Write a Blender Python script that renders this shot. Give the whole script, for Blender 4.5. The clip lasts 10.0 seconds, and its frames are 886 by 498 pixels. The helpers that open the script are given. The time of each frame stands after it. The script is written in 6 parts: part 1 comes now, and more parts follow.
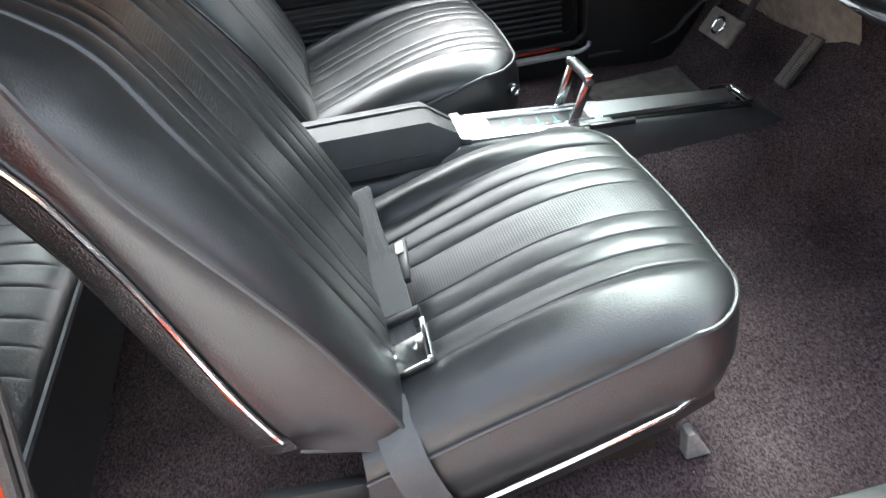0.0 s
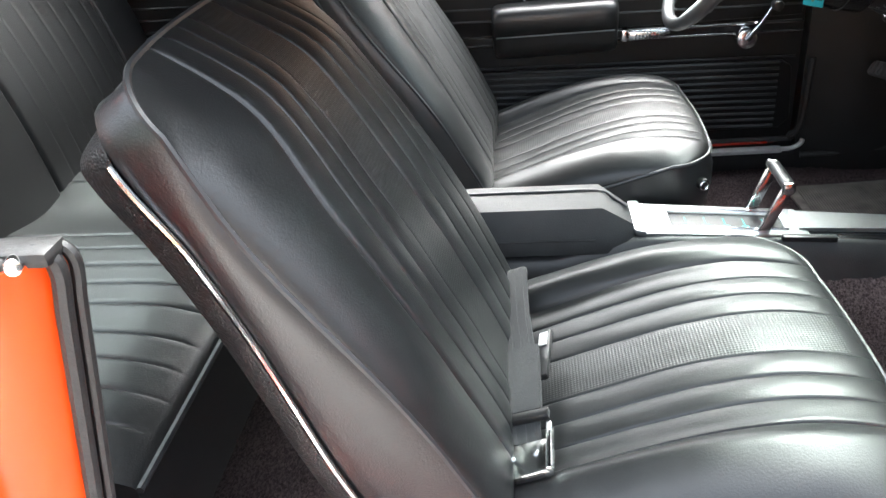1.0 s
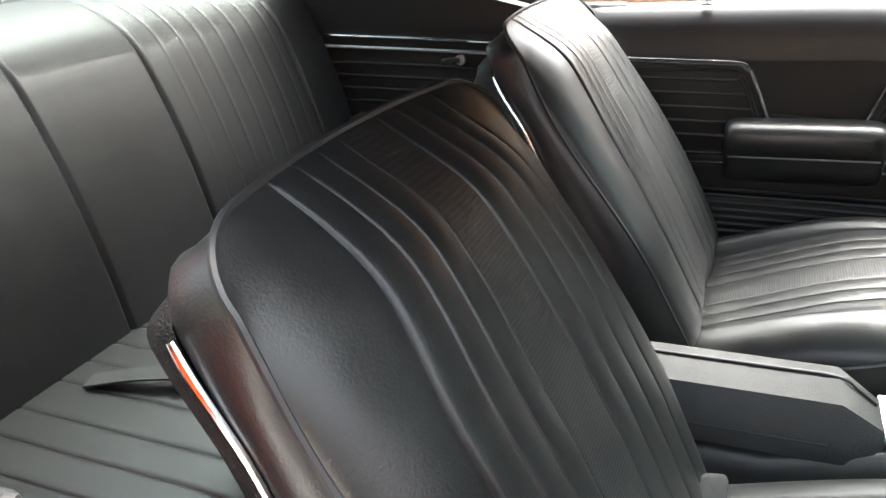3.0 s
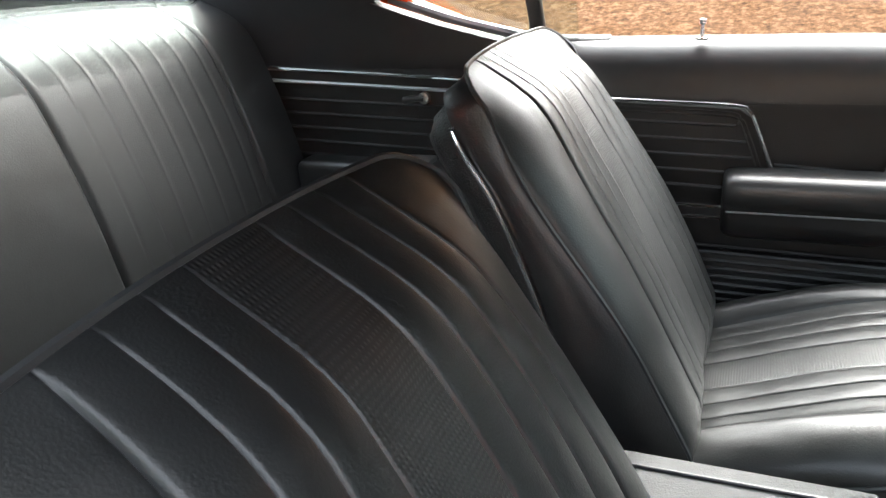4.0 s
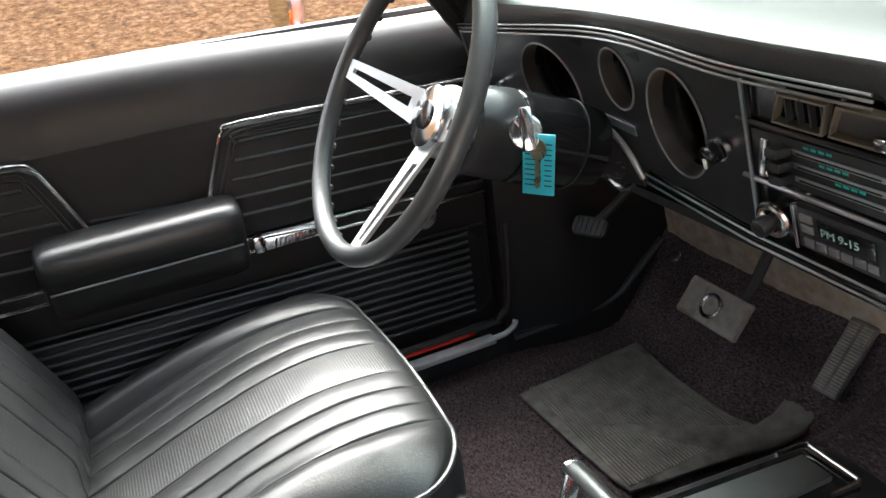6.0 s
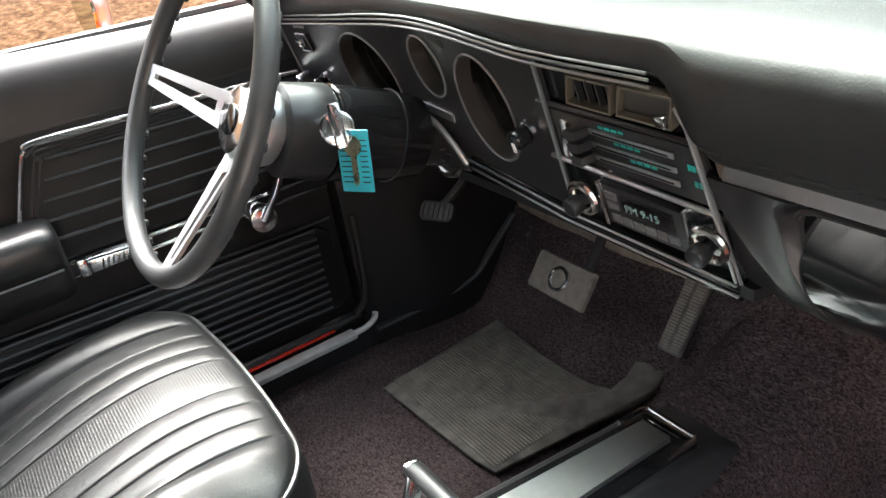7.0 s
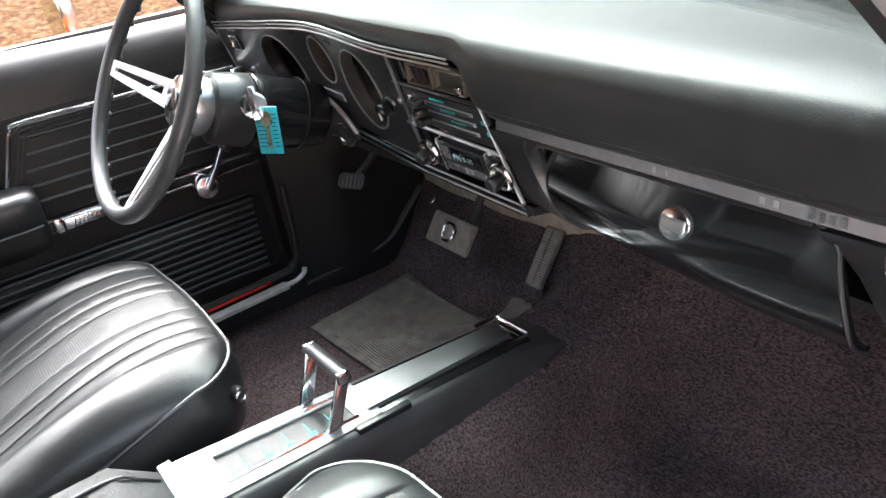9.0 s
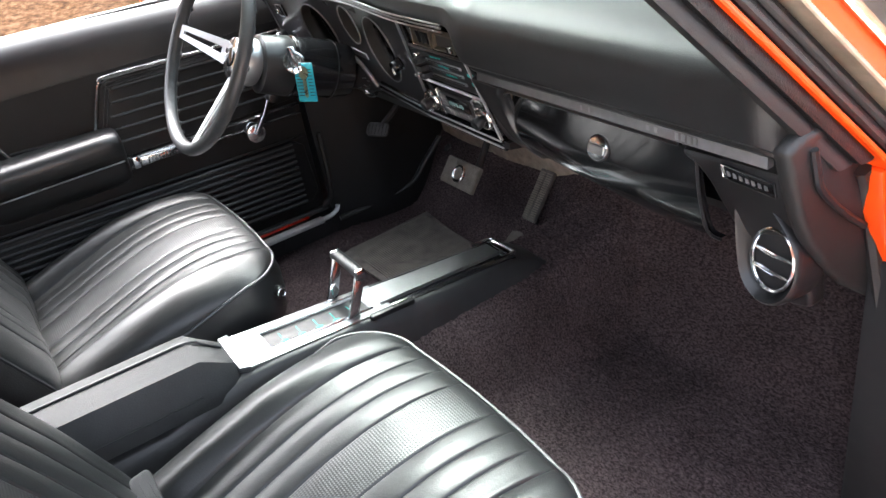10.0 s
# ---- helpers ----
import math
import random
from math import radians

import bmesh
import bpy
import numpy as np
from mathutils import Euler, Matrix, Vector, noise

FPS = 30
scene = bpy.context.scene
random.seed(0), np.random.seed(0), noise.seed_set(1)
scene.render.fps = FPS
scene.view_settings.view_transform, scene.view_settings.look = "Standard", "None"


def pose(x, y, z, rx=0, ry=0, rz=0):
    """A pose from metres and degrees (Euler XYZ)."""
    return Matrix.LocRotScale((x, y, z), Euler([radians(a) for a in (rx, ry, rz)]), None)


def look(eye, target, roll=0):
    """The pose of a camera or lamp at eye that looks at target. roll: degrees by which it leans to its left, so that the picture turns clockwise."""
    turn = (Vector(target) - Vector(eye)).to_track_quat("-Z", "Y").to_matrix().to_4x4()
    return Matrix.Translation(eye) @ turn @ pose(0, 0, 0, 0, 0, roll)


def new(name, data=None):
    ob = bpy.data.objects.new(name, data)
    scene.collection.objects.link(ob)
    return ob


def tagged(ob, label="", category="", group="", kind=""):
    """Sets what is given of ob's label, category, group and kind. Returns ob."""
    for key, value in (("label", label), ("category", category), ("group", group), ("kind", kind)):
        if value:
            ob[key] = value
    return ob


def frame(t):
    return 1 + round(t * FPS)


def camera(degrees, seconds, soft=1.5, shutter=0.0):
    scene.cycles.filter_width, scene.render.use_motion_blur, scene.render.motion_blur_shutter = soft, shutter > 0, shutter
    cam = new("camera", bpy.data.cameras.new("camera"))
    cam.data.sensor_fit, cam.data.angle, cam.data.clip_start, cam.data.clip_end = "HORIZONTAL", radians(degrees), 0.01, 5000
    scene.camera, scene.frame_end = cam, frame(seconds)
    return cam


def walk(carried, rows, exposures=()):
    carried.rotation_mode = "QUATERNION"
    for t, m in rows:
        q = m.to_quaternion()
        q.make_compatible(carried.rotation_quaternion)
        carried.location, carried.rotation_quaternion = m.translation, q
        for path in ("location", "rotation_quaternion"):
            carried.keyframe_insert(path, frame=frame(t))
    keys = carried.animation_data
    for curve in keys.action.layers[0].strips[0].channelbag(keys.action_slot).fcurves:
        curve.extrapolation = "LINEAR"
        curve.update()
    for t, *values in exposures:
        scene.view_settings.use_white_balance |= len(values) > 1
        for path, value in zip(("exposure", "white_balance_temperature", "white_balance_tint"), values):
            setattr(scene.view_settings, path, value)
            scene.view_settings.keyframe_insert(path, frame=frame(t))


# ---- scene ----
cam = camera(59.4, 10.0)
PATH = [
    (0, (-0.074, -1.293, 1.196), (0.126, 0.337, 0.055), -8.1),
    (0.5, (-0.038, -1.268, 1.196), (-0.04, 0.39, 0.078), -7.0),
    (1, (-0.027, -1.235, 1.207), (-0.268, 0.491, 0.225), -6.3),
    (1.5, (-0.019, -1.207, 1.216), (-0.478, 0.52, 0.318), -6.2),
    (2, (-0.016, -1.183, 1.221), (-0.632, 0.519, 0.369), -6.3),
    (2.5, (-0.018, -1.115, 1.21), (-0.726, 0.574, 0.407), -5.4),
    (2.7, (-0.025, -1.072, 1.21), (-0.759, 0.609, 0.412), -4.5),
    (4, (-0.085, -0.773, 1.209), (-0.785, 0.947, 0.464), -3.8),
    (4.5, (-0.071, -0.67, 1.194), (-0.324, 1.148, 0.4), -4.6),
    (5, (-0.05, -0.595, 1.196), (0.065, 1.211, 0.343), -5.5),
    (5.5, (-0.009, -0.538, 1.19), (0.427, 1.219, 0.34), -5.4),
    (6, (0.054, -0.503, 1.184), (0.717, 1.183, 0.337), -7.4),
    (7.3, (0.15, -0.522, 1.183), (1.089, 0.976, 0.248), -9.0),
    (7.5, (0.152, -0.534, 1.181), (1.134, 0.942, 0.255), -8.4),
    (8, (0.16, -0.582, 1.185), (1.191, 0.863, 0.265), -8.9),
    (8.5, (0.14, -0.662, 1.191), (1.146, 0.802, 0.271), -9.9),
    (9, (0.061, -0.846, 1.234), (1.013, 0.641, 0.296), -9.4),
    (9.5, (0.007, -1.077, 1.271), (0.889, 0.422, 0.284), -8.9),
    (10, (-0.036, -1.128, 1.297), (0.793, 0.396, 0.302), -10.4),
]
walk(cam, [(t, look(eye, target, roll)) for t, eye, target, roll in PATH],
     exposures=[(0, 3.54, 5950, 5), (1, 3.58, 6150, 6), (2.5, 3.30, 6450, 5), (4, 3.58, 6300, 5), (5.5, 3.28, 6250, 5), (7.5, 3.72, 6450, 8), (9, 3.78, 6150, 9), (10, 3.5, 6150, 10)])

# ---- world, sun, exposure ----
world = bpy.data.worlds.new("sky")
scene.world = world
world.use_nodes = True
wn = world.node_tree
sky = wn.nodes.new("ShaderNodeTexSky")
sky.sky_type = "NISHITA"
sky.sun_disc = False
sky.sun_elevation, sky.sun_rotation = radians(52), radians(19)
sky.air_density, sky.dust_density, sky.ozone_density = 1.0, 8.0, 0.5
haze = wn.nodes.new("ShaderNodeHueSaturation")
haze.inputs["Saturation"].default_value = 0.35
wn.links.new(sky.outputs[0], haze.inputs["Color"])
wn.links.new(haze.outputs[0], wn.nodes["Background"].inputs[0])
wn.nodes["Background"].inputs[1].default_value = 0.15
sun = new("sun", bpy.data.lights.new("sun", "SUN"))
sun.data.energy, sun.data.angle, sun.data.color = 0.55, radians(70), (1.0, 0.96, 0.90)
sun.matrix_world = look((3.25, 9.45, 12.8), (0, 0, 0))


# ---- materials ----
def material(name, color, rough=0.5, metal=0.0, vary=0.15, scale=60.0, bump=0.0, bscale=400.0, coat=0.0, rvary=0.08, fine="noise", spec=0.5):
    m = bpy.data.materials.new(name)
    m.use_nodes = True
    t = m.node_tree
    b = t.nodes["Principled BSDF"]
    b.inputs["Metallic"].default_value = metal
    b.inputs["Coat Weight"].default_value = coat
    b.inputs["Specular IOR Level"].default_value = spec
    b.inputs["Coat Roughness"].default_value = 0.06 if rough < 0.3 else rough * 0.75
    co = t.nodes.new("ShaderNodeTexCoord")
    n = t.nodes.new("ShaderNodeTexNoise")
    n.inputs["Scale"].default_value, n.inputs["Detail"].default_value = scale, 6
    t.links.new(co.outputs["Object"], n.inputs["Vector"])
    big = t.nodes.new("ShaderNodeTexNoise")
    big.inputs["Scale"].default_value, big.inputs["Detail"].default_value = scale / 9, 4
    t.links.new(co.outputs["Object"], big.inputs["Vector"])
    mixn = t.nodes.new("ShaderNodeMath")
    mixn.operation = "ADD"
    t.links.new(n.outputs["Fac"], mixn.inputs[0])
    t.links.new(big.outputs["Fac"], mixn.inputs[1])
    ramp = t.nodes.new("ShaderNodeMapRange")
    ramp.inputs[1].default_value, ramp.inputs[2].default_value = 0.7, 1.3
    ramp.inputs[3].default_value, ramp.inputs[4].default_value = 1 - vary, 1 + vary
    t.links.new(mixn.outputs[0], ramp.inputs[0])
    mul = t.nodes.new("ShaderNodeVectorMath")
    mul.operation = "SCALE"
    mul.inputs[0].default_value = color
    t.links.new(ramp.outputs[0], mul.inputs["Scale"])
    t.links.new(mul.outputs[0], b.inputs["Base Color"])
    rr = t.nodes.new("ShaderNodeMapRange")
    rr.inputs[1].default_value, rr.inputs[2].default_value = 0.7, 1.3
    rr.inputs[3].default_value, rr.inputs[4].default_value = max(0.02, rough - rvary), rough + rvary
    t.links.new(mixn.outputs[0], rr.inputs[0])
    t.links.new(rr.outputs[0], b.inputs["Roughness"])
    if bump:
        if fine == "voronoi":
            f = t.nodes.new("ShaderNodeTexVoronoi")
            f.feature = "SMOOTH_F1"
            out = f.outputs["Distance"]
        else:
            f = t.nodes.new("ShaderNodeTexNoise")
            f.inputs["Detail"].default_value = 5
            out = f.outputs["Fac"]
        f.inputs["Scale"].default_value = bscale
        t.links.new(co.outputs["Object"], f.inputs["Vector"])
        bp = t.nodes.new("ShaderNodeBump")
        bp.inputs["Strength"].default_value, bp.inputs["Distance"].default_value = bump, 0.002
        t.links.new(out, bp.inputs["Height"])
        t.links.new(bp.outputs[0], b.inputs["Normal"])
    return m


def weave_material(name, color, rough, size=0.0035, along="X"):
    """Vinyl stamped with a small basket weave."""
    m = material(name, color, rough, vary=0.2, scale=40, coat=0.3, rvary=0.015)
    t = m.node_tree
    b = t.nodes["Principled BSDF"]
    co = t.nodes["Texture Coordinate"]
    waves = []
    for direction, k in ((along, 1.0), ("Y", 1.0)):
        w = t.nodes.new("ShaderNodeTexWave")
        w.bands_direction = direction
        w.inputs["Scale"].default_value = 0.314 / size * k
        w.inputs["Distortion"].default_value = 0.4
        t.links.new(co.outputs["Object"], w.inputs["Vector"])
        waves.append(w)
    mx = t.nodes.new("ShaderNodeMath")
    mx.operation = "MULTIPLY"
    t.links.new(waves[0].outputs["Fac"], mx.inputs[0])
    t.links.new(waves[1].outputs["Fac"], mx.inputs[1])
    bp = t.nodes.new("ShaderNodeBump")
    bp.inputs["Strength"].default_value, bp.inputs["Distance"].default_value = 0.45, 0.0013
    t.links.new(mx.outputs[0], bp.inputs["Height"])
    t.links.new(bp.outputs[0], b.inputs["Normal"])
    return m


def glass_material(name, tint=(1, 1, 1), rough=0.0):
    m = bpy.data.materials.new(name)
    m.use_nodes = True
    t = m.node_tree
    for nd in list(t.nodes):
        t.nodes.remove(nd)
    o = t.nodes.new("ShaderNodeOutputMaterial")
    mix = t.nodes.new("ShaderNodeMixShader")
    tr = t.nodes.new("ShaderNodeBsdfTransparent")
    tr.inputs[0].default_value = (*tint, 1)
    gl = t.nodes.new("ShaderNodeBsdfGlossy")
    gl.inputs["Roughness"].default_value = rough
    fr = t.nodes.new("ShaderNodeFresnel")
    fr.inputs[0].default_value = 1.45
    t.links.new(fr.outputs[0], mix.inputs[0])
    t.links.new(tr.outputs[0], mix.inputs[1])
    t.links.new(gl.outputs[0], mix.inputs[2])
    t.links.new(mix.outputs[0], o.inputs[0])
    return m


VINYL = material("black_vinyl", (0.0135, 0.0142, 0.0146), 0.40, vary=0.25, scale=30, bump=0.20, bscale=420, coat=0.12, rvary=0.03, spec=0.5)
VINYL_SOFT = material("black_vinyl_side", (0.015, 0.015, 0.0155), 0.36, vary=0.25, scale=30, bump=0.28, bscale=420, coat=0.3, rvary=0.03, spec=0.55)
WEAVE = weave_material("weave_vinyl", (0.014, 0.0145, 0.015), 0.40, 0.0040)
WEAVE_BACK = weave_material("weave_vinyl_back", (0.014, 0.0145, 0.015), 0.40, 0.0040, "Z")
SHELL = material("seat_shell_vinyl", (0.011, 0.011, 0.0115), 0.5, vary=0.3, scale=40, bump=0.9, bscale=420, fine="voronoi")
PIPING = material("vinyl_piping", (0.028, 0.029, 0.031), 0.40, scale=90, rvary=0.03)
DASH = material("dash_vinyl", (0.011, 0.011, 0.0115), 0.42, vary=0.25, scale=30, bump=0.15, bscale=520, coat=0.0, rvary=0.03, spec=0.5)
PANEL = material("door_panel_vinyl", (0.008, 0.008, 0.0085), 0.46, vary=0.25, scale=25, bump=0.35, bscale=600, fine="voronoi", spec=0.36)
PLASTIC = material("black_plastic", (0.014, 0.014, 0.015), 0.36, vary=0.2, scale=40, bump=0.1, bscale=900, rvary=0.03)
LID = material("glovebox_paint", (0.007, 0.007, 0.0075), 0.14, vary=0.2, scale=12, coat=1.0, rvary=0.02)
GLOSS = material("gloss_black", (0.008, 0.008, 0.009), 0.16, vary=0.2, scale=20, coat=0.3, rvary=0.04)
MATTE = material("matte_black", (0.010, 0.010, 0.011), 0.7, vary=0.3, scale=40)
RUBBER = material("rubber", (0.022, 0.021, 0.020), 0.6, vary=0.3, scale=60, bump=0.2, bscale=500)
WEATHERSTRIP = material("weatherstrip_rubber", (0.012, 0.012, 0.012), 0.5, vary=0.3, scale=60, bump=0.3, bscale=300)
CHROME = material("chrome", (0.82, 0.83, 0.84), 0.15, metal=1.0, vary=0.05, scale=30, rvary=0.04)
WORN_CHROME = material("worn_chrome", (0.62, 0.60, 0.56), 0.20, metal=1.0, vary=0.3, scale=70, rvary=0.05, bump=0.1, bscale=200)
BRUSHED = material("brushed_aluminium", (0.46, 0.475, 0.48), 0.38, metal=1.0, vary=0.06, scale=120, rvary=0.03)
SATIN = material("satin_metal", (0.42, 0.43, 0.44), 0.38, metal=1.0, vary=0.1, scale=60)
PAINT = material("orange_paint", (0.78, 0.072, 0.004), 0.32, vary=0.06, scale=8, coat=0.25, rvary=0.04, spec=0.3)
RED_PAINT = material("red_paint", (0.50, 0.02, 0.008), 0.3, vary=0.1, scale=20, coat=0.5)
WHEEL_GRIP = material("wheel_grip", (0.045, 0.046, 0.048), 0.38, rvary=0.04, vary=0.15, scale=60, bump=0.1, bscale=700)
INSULATION = material("firewall_pad", (0.26, 0.22, 0.18), 0.9, vary=0.4, scale=40, bump=0.6, bscale=120)
PEDAL = material("pedal_rubber", (0.17, 0.15, 0.125), 0.65, vary=0.35, scale=70, bump=0.3, bscale=300)
MATRUB = material("heel_mat_rubber", (0.085, 0.078, 0.069), 0.7, vary=0.8, scale=35, bump=0.3, bscale=300)
STEEL = material("buckle_steel", (0.40, 0.41, 0.40), 0.22, metal=1.0, vary=0.15, scale=60, rvary=0.03)
CONSOLE = material("console_plastic", (0.026, 0.026, 0.027), 0.42, vary=0.2, scale=40, bump=0.2, bscale=500, rvary=0.03)
DIALWELL = material("dial_well", (0.030, 0.026, 0.023), 0.36, vary=0.3, scale=20, rvary=0.03)
COLUMN = material("column_paint", (0.016, 0.016, 0.017), 0.32, vary=0.15, scale=40, coat=0.2, rvary=0.03)
# brown-grey stands in for the reflection on the dial lenses
DIALFACE = material("dial_face", (0.09, 0.079, 0.067), 0.45, vary=0.5, scale=25)
DULL_ALU = material("dull_aluminium", (0.52, 0.52, 0.52), 0.5, metal=0.35, vary=0.15, scale=60)
MATRIB = material("dusty_mat_ribs", (0.135, 0.124, 0.108), 0.75, vary=0.5, scale=30)
WEB = material("belt_webbing", (0.042, 0.043, 0.045), 0.50, vary=0.2, scale=200, bump=0.5, bscale=1200)
TAG = material("blue_card", (0.03, 0.40, 0.50), 0.4, vary=0.08, scale=80, coat=0.4)
BRASS = material("key_brass", (0.42, 0.36, 0.24), 0.35, metal=1.0, vary=0.2, scale=100)
TEAL = material("teal_legend", (0.02, 0.42, 0.36), 0.4, vary=0.1)
LCD = material("display_digits", (0.26, 0.42, 0.40), 0.5, vary=0.1)
WHITE = material("white_ink", (0.62, 0.62, 0.60), 0.5, vary=0.1)
GREY = material("grey_ink", (0.25, 0.25, 0.25), 0.5, vary=0.1)
REDINK = material("red_needle", (0.6, 0.05, 0.02), 0.4, vary=0.1)
ARMREST = material("console_armrest_vinyl", (0.026, 0.0265, 0.0275), 0.56, vary=0.2, scale=30, bump=0.3, bscale=420, spec=0.32, coat=0.0, rvary=0.02)
AGED_METAL = material("aged_moulding", (0.46, 0.40, 0.30), 0.4, metal=0.6, vary=0.25, scale=60)
# greenish tint stands in for the grass mirrored in it
MIRROR = material("mirror_glass", (0.60, 0.64, 0.55), 0.04, metal=1.0, vary=0.05, scale=20, rvary=0.01)
CHEEK = material("satin_black_paint", (0.010, 0.010, 0.011), 0.36, vary=0.2, scale=30, coat=0.1, rvary=0.04)
CREAM = material("aged_cream_trim", (0.085, 0.073, 0.054), 0.35, vary=0.2, scale=60)
FOOT_STEEL = material("bare_steel", (0.50, 0.49, 0.46), 0.45, metal=0.7, vary=0.3, scale=120, bump=0.2, bscale=300)
RUST = material("rusted_steel", (0.050, 0.040, 0.032), 0.6, metal=0.4, vary=0.4, scale=120, bump=0.3, bscale=300)
HEADLINER = material("headliner", (0.02, 0.02, 0.02), 0.8, vary=0.2, scale=40, bump=0.3, bscale=500)
STRIP = material("worn_grey_strip", (0.20, 0.20, 0.205), 0.38, metal=0.5, vary=0.15, scale=80, rvary=0.03)
WORN_RUBBER = material("worn_rubber", (0.075, 0.068, 0.064), 0.42, vary=0.5, scale=45, bump=0.2, bscale=200)
TRIM = material("pillar_trim", (0.012, 0.012, 0.012), 0.55, vary=0.25, scale=30, bump=0.2, bscale=500)


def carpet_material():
    """Loop pile: rows of light loops, the shade between them coloured in as dark gaps."""
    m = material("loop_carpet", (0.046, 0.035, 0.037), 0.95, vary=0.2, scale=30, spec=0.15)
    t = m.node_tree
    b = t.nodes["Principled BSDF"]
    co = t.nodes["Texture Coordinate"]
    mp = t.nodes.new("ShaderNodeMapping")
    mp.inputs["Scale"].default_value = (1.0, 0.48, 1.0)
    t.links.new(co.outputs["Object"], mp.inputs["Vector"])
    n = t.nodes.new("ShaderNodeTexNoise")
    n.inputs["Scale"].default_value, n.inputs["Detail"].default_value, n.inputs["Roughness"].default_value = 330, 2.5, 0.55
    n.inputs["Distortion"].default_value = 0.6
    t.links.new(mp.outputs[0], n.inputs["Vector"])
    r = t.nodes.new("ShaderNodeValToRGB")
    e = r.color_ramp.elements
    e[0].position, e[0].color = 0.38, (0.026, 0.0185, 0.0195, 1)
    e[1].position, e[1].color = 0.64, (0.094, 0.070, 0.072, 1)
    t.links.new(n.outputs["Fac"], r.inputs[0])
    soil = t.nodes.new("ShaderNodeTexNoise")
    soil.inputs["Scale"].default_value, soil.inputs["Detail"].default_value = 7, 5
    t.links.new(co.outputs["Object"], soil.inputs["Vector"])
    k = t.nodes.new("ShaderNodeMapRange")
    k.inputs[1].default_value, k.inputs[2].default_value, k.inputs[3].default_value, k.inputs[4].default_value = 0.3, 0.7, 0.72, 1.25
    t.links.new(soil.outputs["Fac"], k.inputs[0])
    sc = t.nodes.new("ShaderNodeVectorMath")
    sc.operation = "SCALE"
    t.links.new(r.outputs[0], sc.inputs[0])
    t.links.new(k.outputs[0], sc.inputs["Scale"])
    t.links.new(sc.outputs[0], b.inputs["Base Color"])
    bp = t.nodes.new("ShaderNodeBump")
    bp.inputs["Strength"].default_value, bp.inputs["Distance"].default_value = 0.9, 0.003
    t.links.new(n.outputs["Fac"], bp.inputs["Height"])
    t.links.new(bp.outputs[0], b.inputs["Normal"])
    return m


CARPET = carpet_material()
GLASS = glass_material("window_glass", (0.90, 0.95, 0.93))
SCREEN_GLASS = glass_material("windshield_glass", (0.84, 0.89, 0.87))


def sheen_glass(name, tint, sheen):
    """Old pane; its pale diffuse layer stands in for the bright outdoors mirrored in it."""
    m = glass_material(name, tint)
    t = m.node_tree
    out = [n for n in t.nodes if n.type == "OUTPUT_MATERIAL"][0]
    clear = out.inputs[0].links[0].from_socket
    mix = t.nodes.new("ShaderNodeMixShader")
    df = t.nodes.new("ShaderNodeBsdfDiffuse")
    df.inputs[0].default_value = (0.62, 0.64, 0.58, 1)
    nz = t.nodes.new("ShaderNodeTexNoise")
    nz.inputs["Scale"].default_value = 14
    mr = t.nodes.new("ShaderNodeMapRange")
    mr.inputs[3].default_value, mr.inputs[4].default_value = sheen * 0.5, sheen * 1.5
    t.links.new(nz.outputs["Fac"], mr.inputs[0])
    t.links.new(mr.outputs[0], mix.inputs[0])
    t.links.new(clear, mix.inputs[1])
    t.links.new(df.outputs[0], mix.inputs[2])
    t.links.new(mix.outputs[0], out.inputs[0])
    return m


SHEEN_GLASS = sheen_glass("sheen_side_glass", (0.52, 0.60, 0.54), 0.05)
DIALGLASS = glass_material("dial_glass", (0.95, 0.95, 0.95))


def ground_material():
    m = material("straw_ground", (0.42, 0.30, 0.19), 0.95, vary=0.4, scale=3.0, bump=0.8, bscale=25, spec=0.03)
    t = m.node_tree
    b = t.nodes["Principled BSDF"]
    co = t.nodes["Texture Coordinate"]
    n = t.nodes.new("ShaderNodeTexNoise")
    n.inputs["Scale"].default_value, n.inputs["Detail"].default_value, n.inputs["Roughness"].default_value = 14, 10, 0.75
    t.links.new(co.outputs["Object"], n.inputs["Vector"])
    r = t.nodes.new("ShaderNodeValToRGB")
    e = r.color_ramp.elements
    e[0].position, e[0].color = 0.36, (0.020, 0.010, 0.005, 1)
    e[1].position, e[1].color = 0.66, (0.110, 0.068, 0.038, 1)
    x = e.new(0.5)
    x.color = (0.055, 0.027, 0.012, 1)
    t.links.new(n.outputs["Fac"], r.inputs[0])
    # unseen pale gravel drive added to light the seat sides, straw past a ragged edge
    g = t.nodes.new("ShaderNodeValToRGB")
    g.color_ramp.elements[0].position, g.color_ramp.elements[0].color = 0.35, (0.36, 0.335, 0.31, 1)
    g.color_ramp.elements[1].position, g.color_ramp.elements[1].color = 0.65, (0.58, 0.55, 0.52, 1)
    t.links.new(n.outputs["Fac"], g.inputs[0])
    sep = t.nodes.new("ShaderNodeSeparateXYZ")
    t.links.new(co.outputs["Object"], sep.inputs[0])
    rag = t.nodes.new("ShaderNodeMath")
    rag.operation = "ADD"
    t.links.new(sep.outputs["Y"], rag.inputs[0])
    t.links.new(n.outputs["Fac"], rag.inputs[1])
    cut = t.nodes.new("ShaderNodeMapRange")
    cut.inputs[1].default_value, cut.inputs[2].default_value = 1.2, 1.9
    t.links.new(rag.outputs[0], cut.inputs[0])
    mx = t.nodes.new("ShaderNodeMixRGB")
    t.links.new(cut.outputs[0], mx.inputs[0])
    t.links.new(g.outputs[0], mx.inputs[1])
    t.links.new(r.outputs[0], mx.inputs[2])
    t.links.new(mx.outputs[0], b.inputs["Base Color"])
    return m


